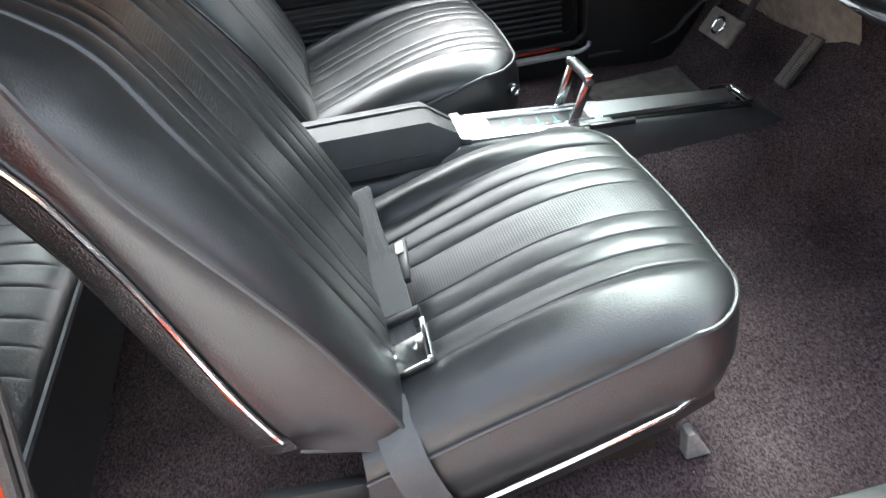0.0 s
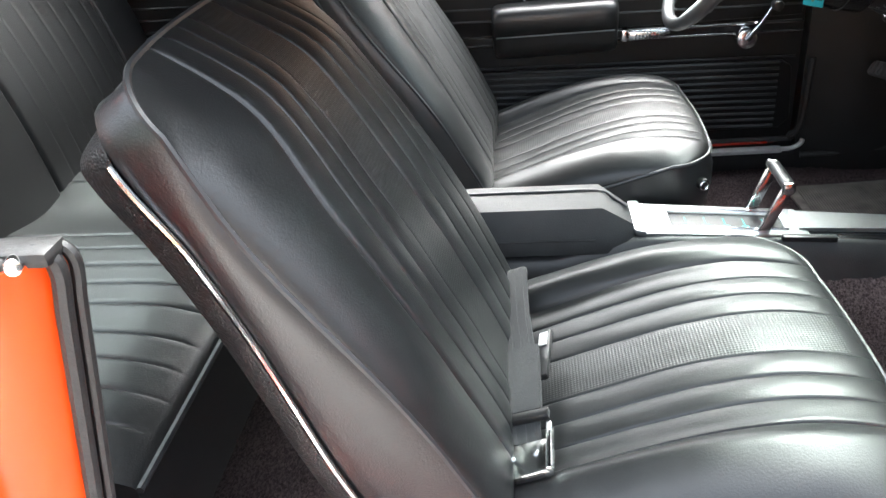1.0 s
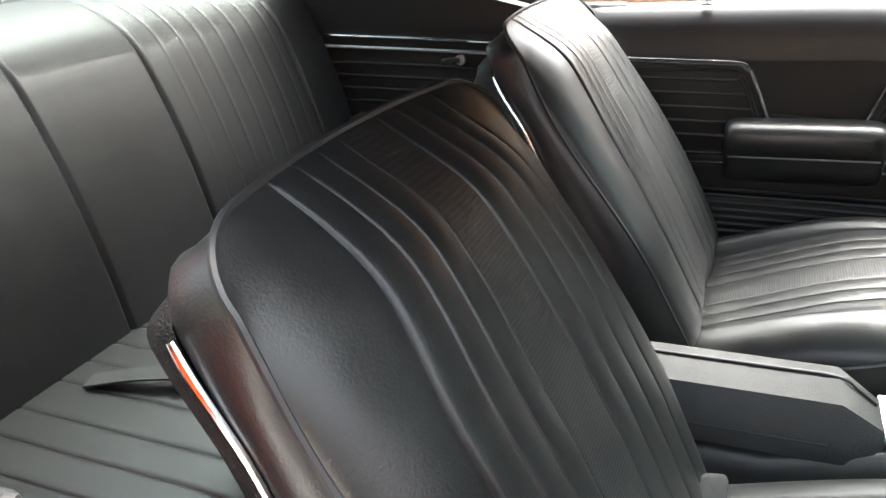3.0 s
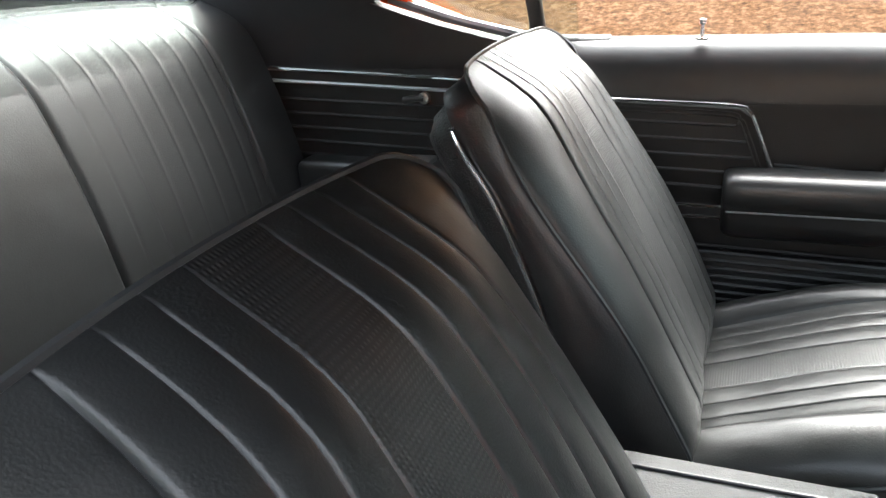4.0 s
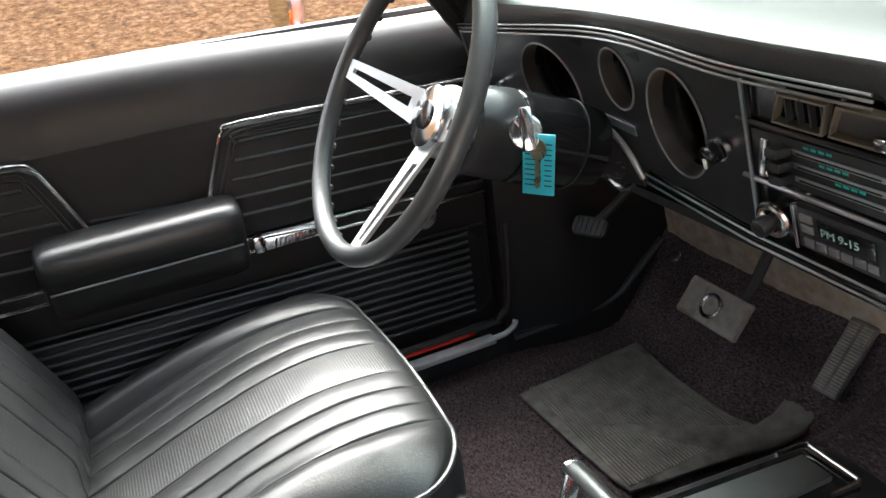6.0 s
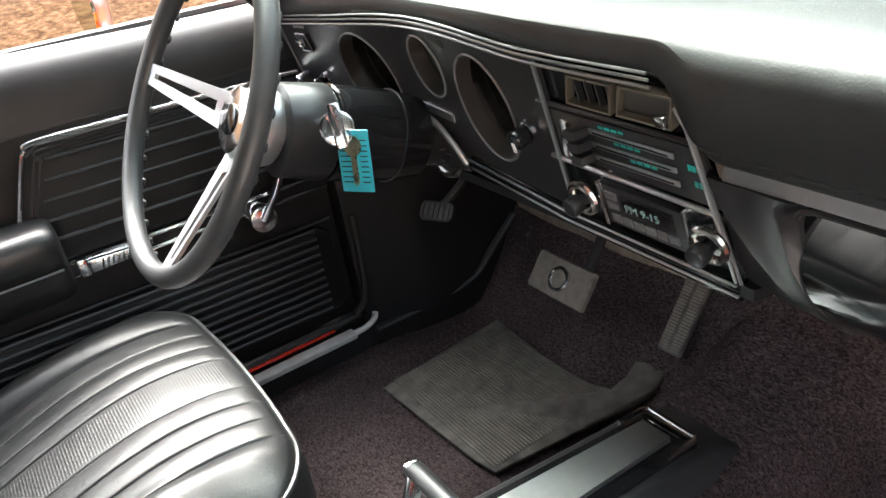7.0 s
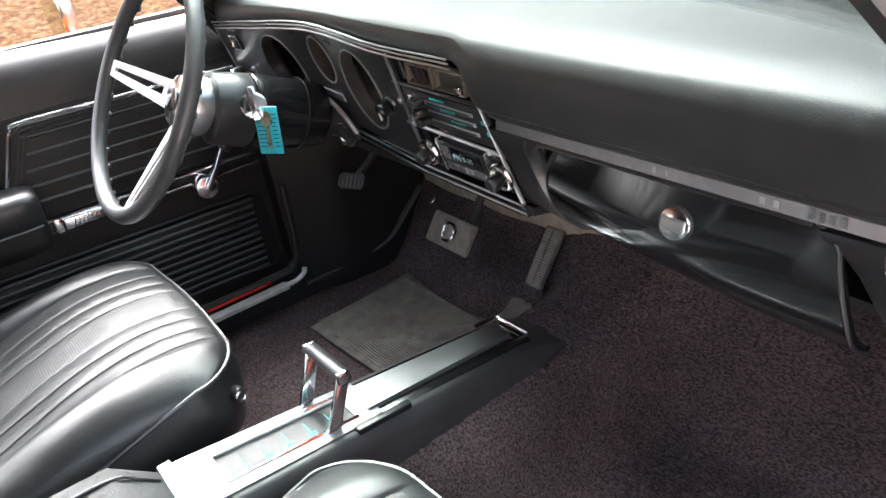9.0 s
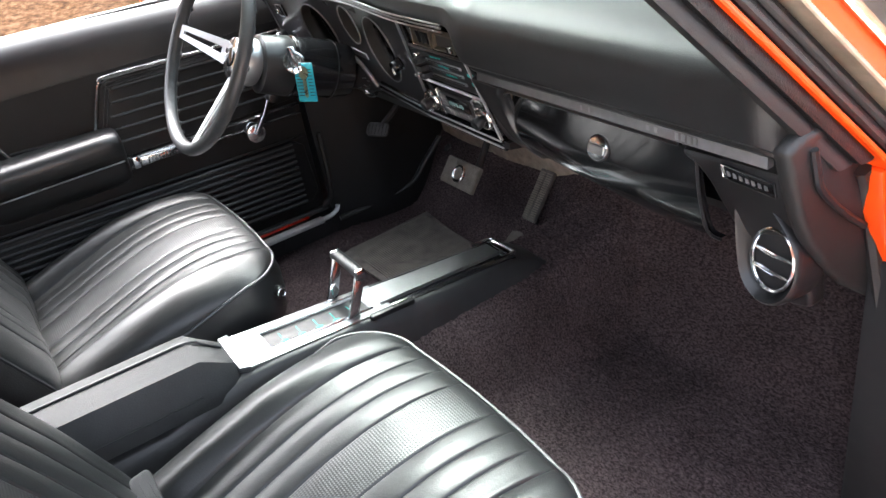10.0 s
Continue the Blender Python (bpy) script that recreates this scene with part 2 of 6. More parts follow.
def woods_material():
    """Far woods: dark leaf masses, bark-brown gaps."""
    m = material("far_woods", (0.05, 0.06, 0.03), 0.9, vary=0.5, scale=1.2)
    t = m.node_tree
    b = t.nodes["Principled BSDF"]
    co = t.nodes["Texture Coordinate"]
    n = t.nodes.new("ShaderNodeTexNoise")
    n.inputs["Scale"].default_value, n.inputs["Detail"].default_value, n.inputs["Roughness"].default_value = 0.7, 9, 0.7
    t.links.new(co.outputs["Object"], n.inputs["Vector"])
    r = t.nodes.new("ShaderNodeValToRGB")
    e = r.color_ramp.elements
    e[0].position, e[0].color = 0.36, (0.075, 0.038, 0.017, 1)
    e[1].position, e[1].color = 0.66, (0.32, 0.175, 0.080, 1)
    t.links.new(n.outputs["Fac"], r.inputs[0])
    t.links.new(r.outputs[0], b.inputs["Base Color"])
    return m


# ---- mesh helpers ----
def finish(name, bm, mat, smooth=True, angle=40):
    bmesh.ops.recalc_face_normals(bm, faces=bm.faces)
    me = bpy.data.meshes.new(name)
    if smooth:
        for f in bm.faces:
            f.smooth = True
        lim = radians(angle)
        for e in bm.edges:
            if len(e.link_faces) == 2 and e.calc_face_angle(0) > lim:
                e.smooth = False
    bm.to_mesh(me)
    bm.free()
    for x in (mat if isinstance(mat, (list, tuple)) else [mat]):
        me.materials.append(x)
    return new(name, me)


def part(name, bm, mat, parent, label="", smooth=True):
    ob = finish(name, bm, mat, smooth)
    ob.parent = parent
    if parent.type == "EMPTY":
        ob.matrix_parent_inverse = parent.matrix_basis.inverted()
    if label:
        ob["label"] = label
    return ob


def thing(name, at, label, category, group="", kind=""):
    e = new(name)
    e.empty_display_size = 0.1
    e.matrix_basis = Matrix.Translation(at)
    return tagged(e, label, category, group, kind)


def solid(name, bm, mat, label, category, kind="", group="", smooth=True):
    return tagged(finish(name, bm, mat, smooth), label, category, group, kind)


def bevelled(bm, r, segs=2, angle=30):
    if r > 0:
        es = [e for e in bm.edges if len(e.link_faces) == 2 and e.calc_face_angle(0) > radians(angle)]
        bmesh.ops.bevel(bm, geom=es, offset=r, segments=segs, affect="EDGES", profile=0.5, clamp_overlap=True)
    return bm


def box(x0, x1, y0, y1, z0, z1, r=0.0, segs=2):
    bm = bmesh.new()
    m = Matrix.Translation(((x0 + x1) / 2, (y0 + y1) / 2, (z0 + z1) / 2)) @ Matrix.Diagonal((abs(x1 - x0), abs(y1 - y0), abs(z1 - z0), 1))
    bmesh.ops.create_cube(bm, size=1, matrix=m)
    return bevelled(bm, r, segs)


def moved(bm, m):
    bmesh.ops.transform(bm, matrix=m, verts=bm.verts)
    return bm


def joined(*bms):
    out = bmesh.new()
    for b in bms:
        me = bpy.data.meshes.new("tmp")
        b.to_mesh(me)
        b.free()
        out.from_mesh(me)
        bpy.data.meshes.remove(me)
    return out


def prism(pts, place, d0, d1, r=0.0, segs=2, holes=()):
    """A plate: an outline (a, b), its holes, given depth from d0 to d1 by place(a, b, d)."""
    bm = bmesh.new()
    loops = [pts, *holes]
    edges = []
    for lp in loops:
        vs = [bm.verts.new(place(a, b, d0)) for a, b in lp]
        edges += [bm.edges.new((vs[i], vs[(i + 1) % len(vs)])) for i in range(len(vs))]
    if holes:
        bmesh.ops.triangle_fill(bm, edges=edges, use_beauty=True, use_dissolve=False)
    else:
        bm.faces.new(bm.verts)
    faces = list(bm.faces)
    got = bmesh.ops.extrude_face_region(bm, geom=faces)
    k = 0
    fresh = [v for v in got["geom"] if isinstance(v, bmesh.types.BMVert)]
    flat = [p for lp in loops for p in lp]
    base = [Vector(place(a, b, d0)) for a, b in flat]
    top = [Vector(place(a, b, d1)) for a, b in flat]
    for v in fresh:
        k = min(range(len(base)), key=lambda i: (base[i] - v.co).length_squared)
        v.co = top[k]
    bmesh.ops.recalc_face_normals(bm, faces=bm.faces)
    return bevelled(bm, r, segs)


def tube(pts, r, n=8, closed=False, flat=1.0, caps=True):
    pts = [Vector(p) for p in pts]
    rad = r if isinstance(r, (list, tuple)) else [r] * len(pts)
    bm = bmesh.new()
    rings = []
    cnt = len(pts)
    prev = None
    for i, p in enumerate(pts):
        a = pts[(i - 1) % cnt] if (closed or i > 0) else p
        b = pts[(i + 1) % cnt] if (closed or i < cnt - 1) else p
        t = (b - a).normalized()
        if prev is None:
            up = Vector((0, 0, 1)) if abs(t.z) < 0.9 else Vector((0, 1, 0))
            u = t.cross(up).normalized()
        else:
            u = (prev - t * prev.dot(t)).normalized()
        prev = u
        v = t.cross(u)
        rings.append([bm.verts.new(p + rad[i] * (math.cos(2 * math.pi * k / n) * u + flat * math.sin(2 * math.pi * k / n) * v)) for k in range(n)])
    for i in range(cnt if closed else cnt - 1):
        q, w = rings[i], rings[(i + 1) % cnt]
        for k in range(n):
            bm.faces.new((q[k], q[(k + 1) % n], w[(k + 1) % n], w[k]))
    if not closed and caps:
        bm.faces.new(rings[0][::-1])
        bm.faces.new(rings[-1])
    return bm


def loft(rings, closed_ring=True, cap0=True, cap1=True):
    bm = bmesh.new()
    rows = [[bm.verts.new(p) for p in r] for r in rings]
    n = len(rows[0])
    for a, b in zip(rows, rows[1:]):
        for k in range(n if closed_ring else n - 1):
            bm.faces.new((a[k], a[(k + 1) % n], b[(k + 1) % n], b[k]))
    if closed_ring and cap0:
        bm.faces.new(rows[0][::-1])
    if closed_ring and cap1:
        bm.faces.new(rows[-1])
    return bm


def slab(f, us, vs, thick, drop=(0, 0, -1)):
    """A sheet f(u, v) with thickness along drop."""
    bm = bmesh.new()
    d = Vector(drop) * thick
    top = [[bm.verts.new(f(u, v)) for v in vs] for u in us]
    low = [[bm.verts.new(p.co + d) for p in row] for row in top]
    nu, nv = len(us), len(vs)
    for i in range(nu - 1):
        for j in range(nv - 1):
            bm.faces.new((top[i][j], top[i + 1][j], top[i + 1][j + 1], top[i][j + 1]))
            bm.faces.new((low[i][j], low[i][j + 1], low[i + 1][j + 1], low[i + 1][j]))
    for i in range(nu - 1):
        for j in (0, nv - 1):
            bm.faces.new((top[i][j], low[i][j], low[i + 1][j], top[i + 1][j]))
    for j in range(nv - 1):
        for i in (0, nu - 1):
            bm.faces.new((top[i][j], top[i][j + 1], low[i][j + 1], low[i][j]))
    return bm


def lin(a, b, n):
    return [a + (b - a) * i / (n - 1) for i in range(n)]


def disc(c, normal, r, depth, n=32, r2=None, bev=0.0):
    bm = bmesh.new()
    bmesh.ops.create_cone(bm, cap_ends=True, segments=n, radius1=r, radius2=r if r2 is None else r2, depth=depth)
    q = Vector(normal).normalized().to_track_quat("Z", "Y").to_matrix().to_4x4()
    moved(bm, Matrix.Translation(c) @ q)
    return bevelled(bm, bev, 2, 50)


def ring(c, normal, R, r, n=48, m=8, sx=1.0, sy=1.0, flat=1.0):
    q = Vector(normal).normalized().to_track_quat("Z", "Y")
    pts = [Vector(c) + q @ Vector((R * sx * math.cos(t), R * sy * math.sin(t), 0)) for t in (2 * math.pi * k / n for k in range(n))]
    return tube(pts, r, m, closed=True, flat=flat)


def smooth_path(pts, n=8):
    """A Catmull-Rom curve through points."""
    p = [Vector(x) for x in pts]
    p = [p[0] * 2 - p[1]] + p + [p[-1] * 2 - p[-2]]
    out = []
    for i in range(1, len(p) - 2):
        for k in range(n):
            t = k / n
            out.append(0.5 * ((2 * p[i]) + (p[i + 1] - p[i - 1]) * t + (2 * p[i - 1] - 5 * p[i] + 4 * p[i + 1] - p[i + 2]) * t * t + (3 * p[i] - p[i - 1] - 3 * p[i + 1] + p[i + 2]) * t ** 3))
    out.append(p[-2])
    return out


def XZ(y):
    """Outline in (x, z); depth runs towards the car's middle from the plane y."""
    s = -1 if y > 0 else 1
    return lambda a, b, d: (a, y + s * d, b)


def step(a, b, x):
    t = min(1, max(0, (x - a) / (b - a)))
    return t * t * (3 - 2 * t)


# ---- setting: ground, floor, body shell ----
# the ground climbs to an unseen bank, added to give brown reflections
bm = slab(lambda u, v: (u, v, 3.6 * step(3.5, 17.0, v) + 0.05 * math.sin(0.9 * u) * math.sin(0.7 * v) * step(1.5, 4.0, abs(v))), lin(-90, 90, 41), [-90, -60, -30, -15, -8, -4, -2, 0, 1.5, 3, 4, 5, 6, 8, 10, 12, 15, 18, 21, 24, 30, 45, 90], 0.2)
solid("ground", bm, ground_material(), "dry straw-covered sandy ground beside the car", "ground", "structure")


def woods():
    """Ring of far woods with a ragged skyline, unseen, added for brown reflections."""
    bm = bmesh.new()
    n = 240
    rows = [[], [], [], []]
    for k in range(n):
        t = 2 * math.pi * k / n
        c, q = math.cos(t), math.sin(t)
        hgt = 8.5 + 2.6 * noise.noise(Vector((c * 4, q * 4, 1))) + 1.6 * noise.noise(Vector((c * 17, q * 17, 5)))
        # taller on the driver's side, hiding low sky from the reflections
        hgt *= 1 + 0.9 * step(-0.3, 0.5, q)
        for j, (f, rr) in enumerate(((-0.1, 0.0), (0.35, 1.2), (0.75, 2.4), (1.0, 4.0))):
            R = 34 + rr + 1.5 * noise.noise(Vector((c * 25, q * 25, f * 9)))
            rows[j].append(bm.verts.new((R * c, R * q, hgt * f)))
    for a, b in zip(rows, rows[1:]):
        for k in range(n):
            bm.faces.new((a[k], a[(k + 1) % n], b[(k + 1) % n], b[k]))
    return bm


solid("backdrop", woods(), woods_material(), "far brown woods, unseen, added for the reflections in the vinyl", "woods", "structure")


def floor_z(x, y):
    tunnel = 0.15 * step(0.22, 0.06, abs(y)) * step(-1.2, 0.2, x)
    toe = 0.30 * step(0.86, 1.12, x)
    rear = 0.10 * step(-0.55, -0.75, x)
    ripple = 0.0025 * math.sin(9 * x + 5 * y) * math.sin(7 * y - 3 * x)
    return 0.308 + max(tunnel, toe) + 0.35 * min(tunnel, toe) + rear + ripple




def carpet(x0, x1, y0, y1, pitch, tuft):
    """Carpet sheet with its loops as relief."""
    nx, ny = int((x1 - x0) / pitch), int((y1 - y0) / pitch)
    me = bpy.data.meshes.new("floor")
    vs = []
    for i in range(nx + 1):
        x = x0 + (x1 - x0) * i / nx
        for j in range(ny + 1):
            y = y0 + (y1 - y0) * j / ny
            n = noise.noise(Vector((x * 165, y * 85, 0.3))) + 0.6 * noise.noise(Vector((x * 300, y * 190, 7.1)))
            vs.append((x, y, floor_z(x, y) + tuft * n))
    fs = [(i * (ny + 1) + j, (i + 1) * (ny + 1) + j, (i + 1) * (ny + 1) + j + 1, i * (ny + 1) + j + 1) for i in range(nx) for j in range(ny)]
    me.from_pydata(vs, [], fs)
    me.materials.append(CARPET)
    for poly in me.polygons:
        poly.use_smooth = True
    return new("floor", me)


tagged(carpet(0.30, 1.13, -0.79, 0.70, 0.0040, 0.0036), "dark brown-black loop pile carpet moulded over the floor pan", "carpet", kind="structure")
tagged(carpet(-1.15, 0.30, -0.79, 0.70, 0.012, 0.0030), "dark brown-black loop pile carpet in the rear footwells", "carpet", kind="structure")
solid("firewall", box(1.12, 1.15, -0.74, 0.74, 0.30, 0.99), MATTE, "dark firewall behind the footwells", "firewall", "structure")


def xw(y):
    return 0.84 - 0.20 * (abs(y) / 0.68) ** 2.5


def seal_x(z):
    """Line of the rear door seal, seen from the side."""
    return -0.318 - 0.215 * max(0.0, 0.985 - z)


def body_side(s, name, label):
    """Rocker, hinge pillar, rear jamb and outer skin of one side; s is -1 on the passenger's side."""
    o = thing(name, (0, s * 0.85, 0.2), label, "car body", kind="structure")
    P = lambda a, b, d: (a, s * d, b)
    part("rocker", prism([(-0.50, 0.16), (0.75, 0.16), (0.75, 0.352), (-0.50, 0.352)], P, 0.79, 0.905, 0.012), PAINT, o)
    if s < 0:
        part("sill_plate", box(-0.36, 0.70, s * 0.782, s * 0.86, 0.350, 0.358, 0.002), BRUSHED, o, "ribbed aluminium sill plate")
        for k in range(4):
            part("sill_rib", box(-0.36, 0.70, s * (0.795 + k * 0.016), s * (0.801 + k * 0.016), 0.358, 0.361, 0.001), BRUSHED, o)
    part("hinge_pillar", prism([(0.74, 0.76), (0.80, 0.74), (0.80, 0.905), (0.690, 0.900), (0.705, 0.84)], P, 0.712 if s < 0 else 0.78, 0.745 if s < 0 else 0.88, 0.008), PAINT, o)
    part("hinge_pillar_foot", prism([(0.745, 0.35), (0.80, 0.35), (0.80, 0.75), (0.735, 0.77)], P, 0.716 if s < 0 else 0.78, 0.87, 0.008), MATTE, o)
    part("fender", prism([(0.80, 0.25), (1.05, 0.25), (1.05, 0.2), (2.1, 0.3), (2.15, 0.85), (0.85, 0.97), (0.80, 0.97)], P, 0.80, 0.92, 0.03), PAINT, o)
    part("quarter_skin", prism([(-0.53, 0.2), (-0.53, 0.96), (-0.9, 0.98), (-2.1, 0.92), (-2.15, 0.3), (-1.2, 0.2)], P, 0.875, 0.93, 0.02), PAINT, o)
    def jamb(u, v):
        dx, y = ((0.0, 0.830), (-0.004, 0.842), (-0.014, 0.860), (-0.046, 0.876), (-0.056, 0.880), (-0.110, 0.886), (-0.150, 0.900), (-0.22, 0.932))[u]
        crease = 0.010 * step(0.55, 0.95, v) * (1 if u == 3 else 0)
        return (seal_x(v) + dx - 0.004 + crease, s * y, v)

    bm = slab(jamb, range(8), lin(0.352, 0.992, 22), 0.03, (-1, 0, 0))
    part("rear_jamb", bevelled(bm, 0.004, 2, 25), PAINT, o, "bright orange painted door jamb")
    return o


def weatherstrip(s, o):
    for dx, dy, r in ((-0.004, 0.0, 0.0062), (0.002, -0.010, 0.0045)):
        run = [(-0.42, s * (0.842 + dy), 0.990), (-0.362, s * (0.843 + dy), 0.988), (-0.345 + dx, s * (0.845 + dy), 0.990), (-0.326 + dx, s * (0.845 + dy), 0.994)]
        run += [(seal_x(z) + dx, s * (0.845 + dy), z) for z in (0.982, 0.95, 0.90, 0.84, 0.78, 0.70, 0.60, 0.48, 0.36)]
        part("weatherstrip", tube(smooth_path(run, 6), r, 8), WEATHERSTRIP, o, "black rubber door seal")


left = body_side(1, "body_side_driver", "orange painted body side around the driver's door")
right = body_side(-1, "body_side_passenger", "orange painted body side around the open doorway")
weatherstrip(-1, right)
part("front_seal", tube(smooth_path([(0.690, -0.722, 0.898), (0.700, -0.721, 0.880), (0.710, -0.720, 0.855), (0.735, -0.722, 0.78), (0.75, -0.74, 0.66), (0.755, -0.765, 0.50), (0.755, -0.775, 0.36)], 6), 0.010, 8), WEATHERSTRIP, right, "black rubber door seal")

# hood, cowl, roof, rear deck
bm = slab(lambda u, v: (u, v * (1 - 0.06 * step(1.0, 2.2, u)), 0.985 - 0.03 * (v / 0.8) ** 2 - 0.06 * step(1.2, 2.2, u)), lin(xw(0) + 0.15, 2.15, 12), lin(-0.80, 0.80, 13), 0.03)
solid("hood", bm, PAINT, "long orange painted hood ahead of the windshield", "hood", "structure")
bm = slab(lambda u, v: (xw(v) + 0.02 + u * (xw(0) + 0.15 - xw(v)), v, 0.985 - 0.02 * (v / 0.8) ** 2), lin(0, 1, 5), lin(-0.685, 0.685, 15), 0.02)
solid("cowl", bm, GLOSS, "black cowl panel below the windshield", "cowl", "structure")


def roof_pt(u, v, dz=0.0):
    return (u, v * 0.60, 1.345 + dz - 0.05 * abs(v) ** 3 - 0.05 * ((u + 0.25) / 0.6) ** 2)


solid("roof", slab(lambda u, v: roof_pt(u, v), lin(-0.85, 0.32, 12), lin(-1, 1, 13), 0.02), PAINT, "orange painted steel roof", "roof", "structure")
solid("ceiling", slab(lambda u, v: roof_pt(u, v, -0.024), lin(-0.85, 0.32, 12), lin(-1, 1, 13), 0.012), HEADLINER, "black vinyl headliner under the roof", "headliner", "structure")


def windscreen(u, v):
    y = v * (0.68 - 0.10 * u)
    x0, z0 = xw(y) + 0.03, 1.0
    x1, y1, z1 = roof_pt(0.32, v, -0.005)
    return (x0 + (x1 - x0) * u, y, z0 + (z1 - z0) * u)


w = solid("window_1", slab(windscreen, lin(0, 1, 10), lin(-1, 1, 17), 0.005, (1, 0, 0.3)), SCREEN_GLASS, "clear curved windshield", "windshield", "structure")


def rear_glass(u, v):
    y = v * (0.60 - 0.06 * u)
    x1, y1, z1 = roof_pt(-0.85, v)
    return (-1.42 + (x1 + 1.42) * u + 0.10 * v * v * (1 - u), y, 1.03 + (z1 - 1.03) * u)


w = solid("window_2", slab(rear_glass, lin(0, 1, 8), lin(-1, 1, 13), 0.005, (-1, 0, 0.3)), GLASS, "clear sloping rear window", "rear window", "structure")
w.visible_shadow = False
solid("rear_shelf", box(-1.60, -1.20, -0.66, 0.66, 1.0, 1.03, 0.008), MATTE, "black parcel shelf behind the rear seat", "shelf", "structure")
solid("trunk_lid", slab(lambda u, v: (u, v, 1.0 - 0.04 * (v / 0.8) ** 2 - 0.05 * step(-1.5, -2.15, u)), lin(-2.15, -1.44, 8), lin(-0.84, 0.84, 11), 0.03), PAINT, "orange painted rear deck", "trunk lid", "structure")

for s in (-1, 1):
    # windshield pillar: painted post, black inner trim, rubber channel, bright outer moulding
    def edge(z, dx, dy, s=s):
        return Vector((0.545 - 0.743 * (z - 1.015) + dx, s * (0.700 - 0.37 * (z - 1.015) + dy), z))

    o = thing("pillar", edge(0.94, 0, 0), "black-trimmed windshield pillar edged in orange paint", "pillar", "windshield pillars", "structure")

    def post(d0, d1, dy, deep=0.036, low=0.862, s=s):
        """A strip of the pillar between two lines, its face at dy, with depth behind it."""
        rows = []
        for z in lin(low, 1.315, 10):
            b = 0.10 * max(-0.04, 1.11 - z) - 0.02 * max(0.0, z - 1.15)
            rows.append([edge(z, d0 + b, dy - 0.002, s), edge(z, d0 + 0.25 * (d1 - d0) + b, dy, s), edge(z, d0 + 0.75 * (d1 - d0) + b, dy, s), edge(z, d1 + b, dy - 0.002, s), edge(z, d1 + b, dy - deep, s), edge(z, d0 + b, dy - deep, s)])
        return loft(rows)

    part("inner_trim", bevelled(post(-0.001, 0.0235, -0.004, 0.014, 0.918), 0.003), TRIM, o)
    part("trim_edge", bevelled(post(0.0235, 0.0465, 0.004, 0.040, 0.918), 0.003), PANEL, o)
    part("painted_edge", post(0.0465, 0.0560, 0.012), PAINT, o, "thin orange painted edge")
    part("rubber_channel", post(0.0560, 0.1095, 0.004), WEATHERSTRIP, o)
    for k, d in enumerate((0.070, 0.092)):
        part("channel_lip", tube([edge(z, d + 0.10 * max(-0.04, 1.11 - z), 0.004) for z in lin(0.862, 1.315, 9)], 0.008, 8, flat=0.7), WEATHERSTRIP if k == 0 else RUBBER, o)
    part("aged_moulding", post(0.1095, 0.1190, 0.030), AGED_METAL, o, "aged beige metal moulding")
    part("painted_post", post(0.1190, 0.1500, 0.030), PAINT, o)
    part("drip_moulding", post(0.1500, 0.1690, 0.036), WORN_CHROME, o, "pale metal drip moulding")
    part("inner_cover", post(0.030, 0.150, -0.034, 0.008, 0.945), TRIM, o)
    # sail panel
    sp = prism([(-0.78, 1.10), (-0.60, 1.30), (-0.85, 1.31), (-1.45, 1.03), (-1.45, 0.96), (-0.50, 0.96), (-0.52, 1.02), (-0.65, 1.055)], lambda a, b, d, s=s: (a, s * (d - 0.10 * step(0.98, 1.3, b)), b), 0.675 if s > 0 else 0.76, 0.72 if s > 0 else 0.79, 0.01)
    solid("sail_panel", sp, DASH, "black vinyl sail panel beside the rear window", "trim panel", "structure")
    sk = prism([(-0.78, 1.12), (-0.60, 1.30), (-0.85, 1.32), (-1.55, 1.0), (-0.55, 0.97), (-0.65, 1.06)], lambda a, b, d, s=s: (a, s * (d - 0.22 * step(0.98, 1.3, b)), b), 0.80, 0.84, 0.01)
    solid("roof_pillar", sk, PAINT, "orange painted rear roof pillar", "pillar", "structure")
    # quarter trim
    q = thing("quarter_panel", (-0.8, s * 0.68, 0.4), "black ribbed vinyl trim panel beside the rear seat with bright strips", "trim panel", "rear side panels", "structure")
    P = lambda a, b, d, s=s: (a, s * d, b)
    part("panel", prism([(-0.46, 0.33), (-0.46, 1.0), (-0.52, 1.0), (-1.30, 1.0), (-1.30, 0.33)], P, 0.675 if s > 0 else 0.79, 0.71 if s > 0 else 0.825, 0.006), PANEL, q)
    if s > 0:
        part("top_pad", tube([(-0.345, s * 0.815, 1.0), (-0.50, s * 0.80, 1.005), (-0.62, s * 0.76, 1.01)], 0.026, 12, flat=0.4), PANEL, q)
    off = 0.0 if s > 0 else 0.115
    for k, z in enumerate((0.955, 0.930)):
        part("bright_strip", tube([(-0.47, s * (0.672 + off), z - 0.012), (-1.25, s * (0.672 + off), z + 0.025)], 0.004, 6), CHROME if k == 0 else SATIN, q)
    for k in range(7):
        part("rib", tube([(-0.47, s * (0.675 + off), 0.885 - 0.030 * k), (-1.25, s * (0.675 + off), 0.915 - 0.030 * k)], 0.0035, 6), PANEL, q)
    part("armrest", box(-0.97, -0.645, s * (0.60 + off), s * (0.675 + off), 0.705, 0.787, 0.016, 3), VINYL_SOFT, q)
    part("ashtray_lid", box(-0.775, -0.665, s * (0.597 + off), s * (0.66 + off), 0.772, 0.797, 0.006), BRUSHED, q, "chrome ashtray lid")
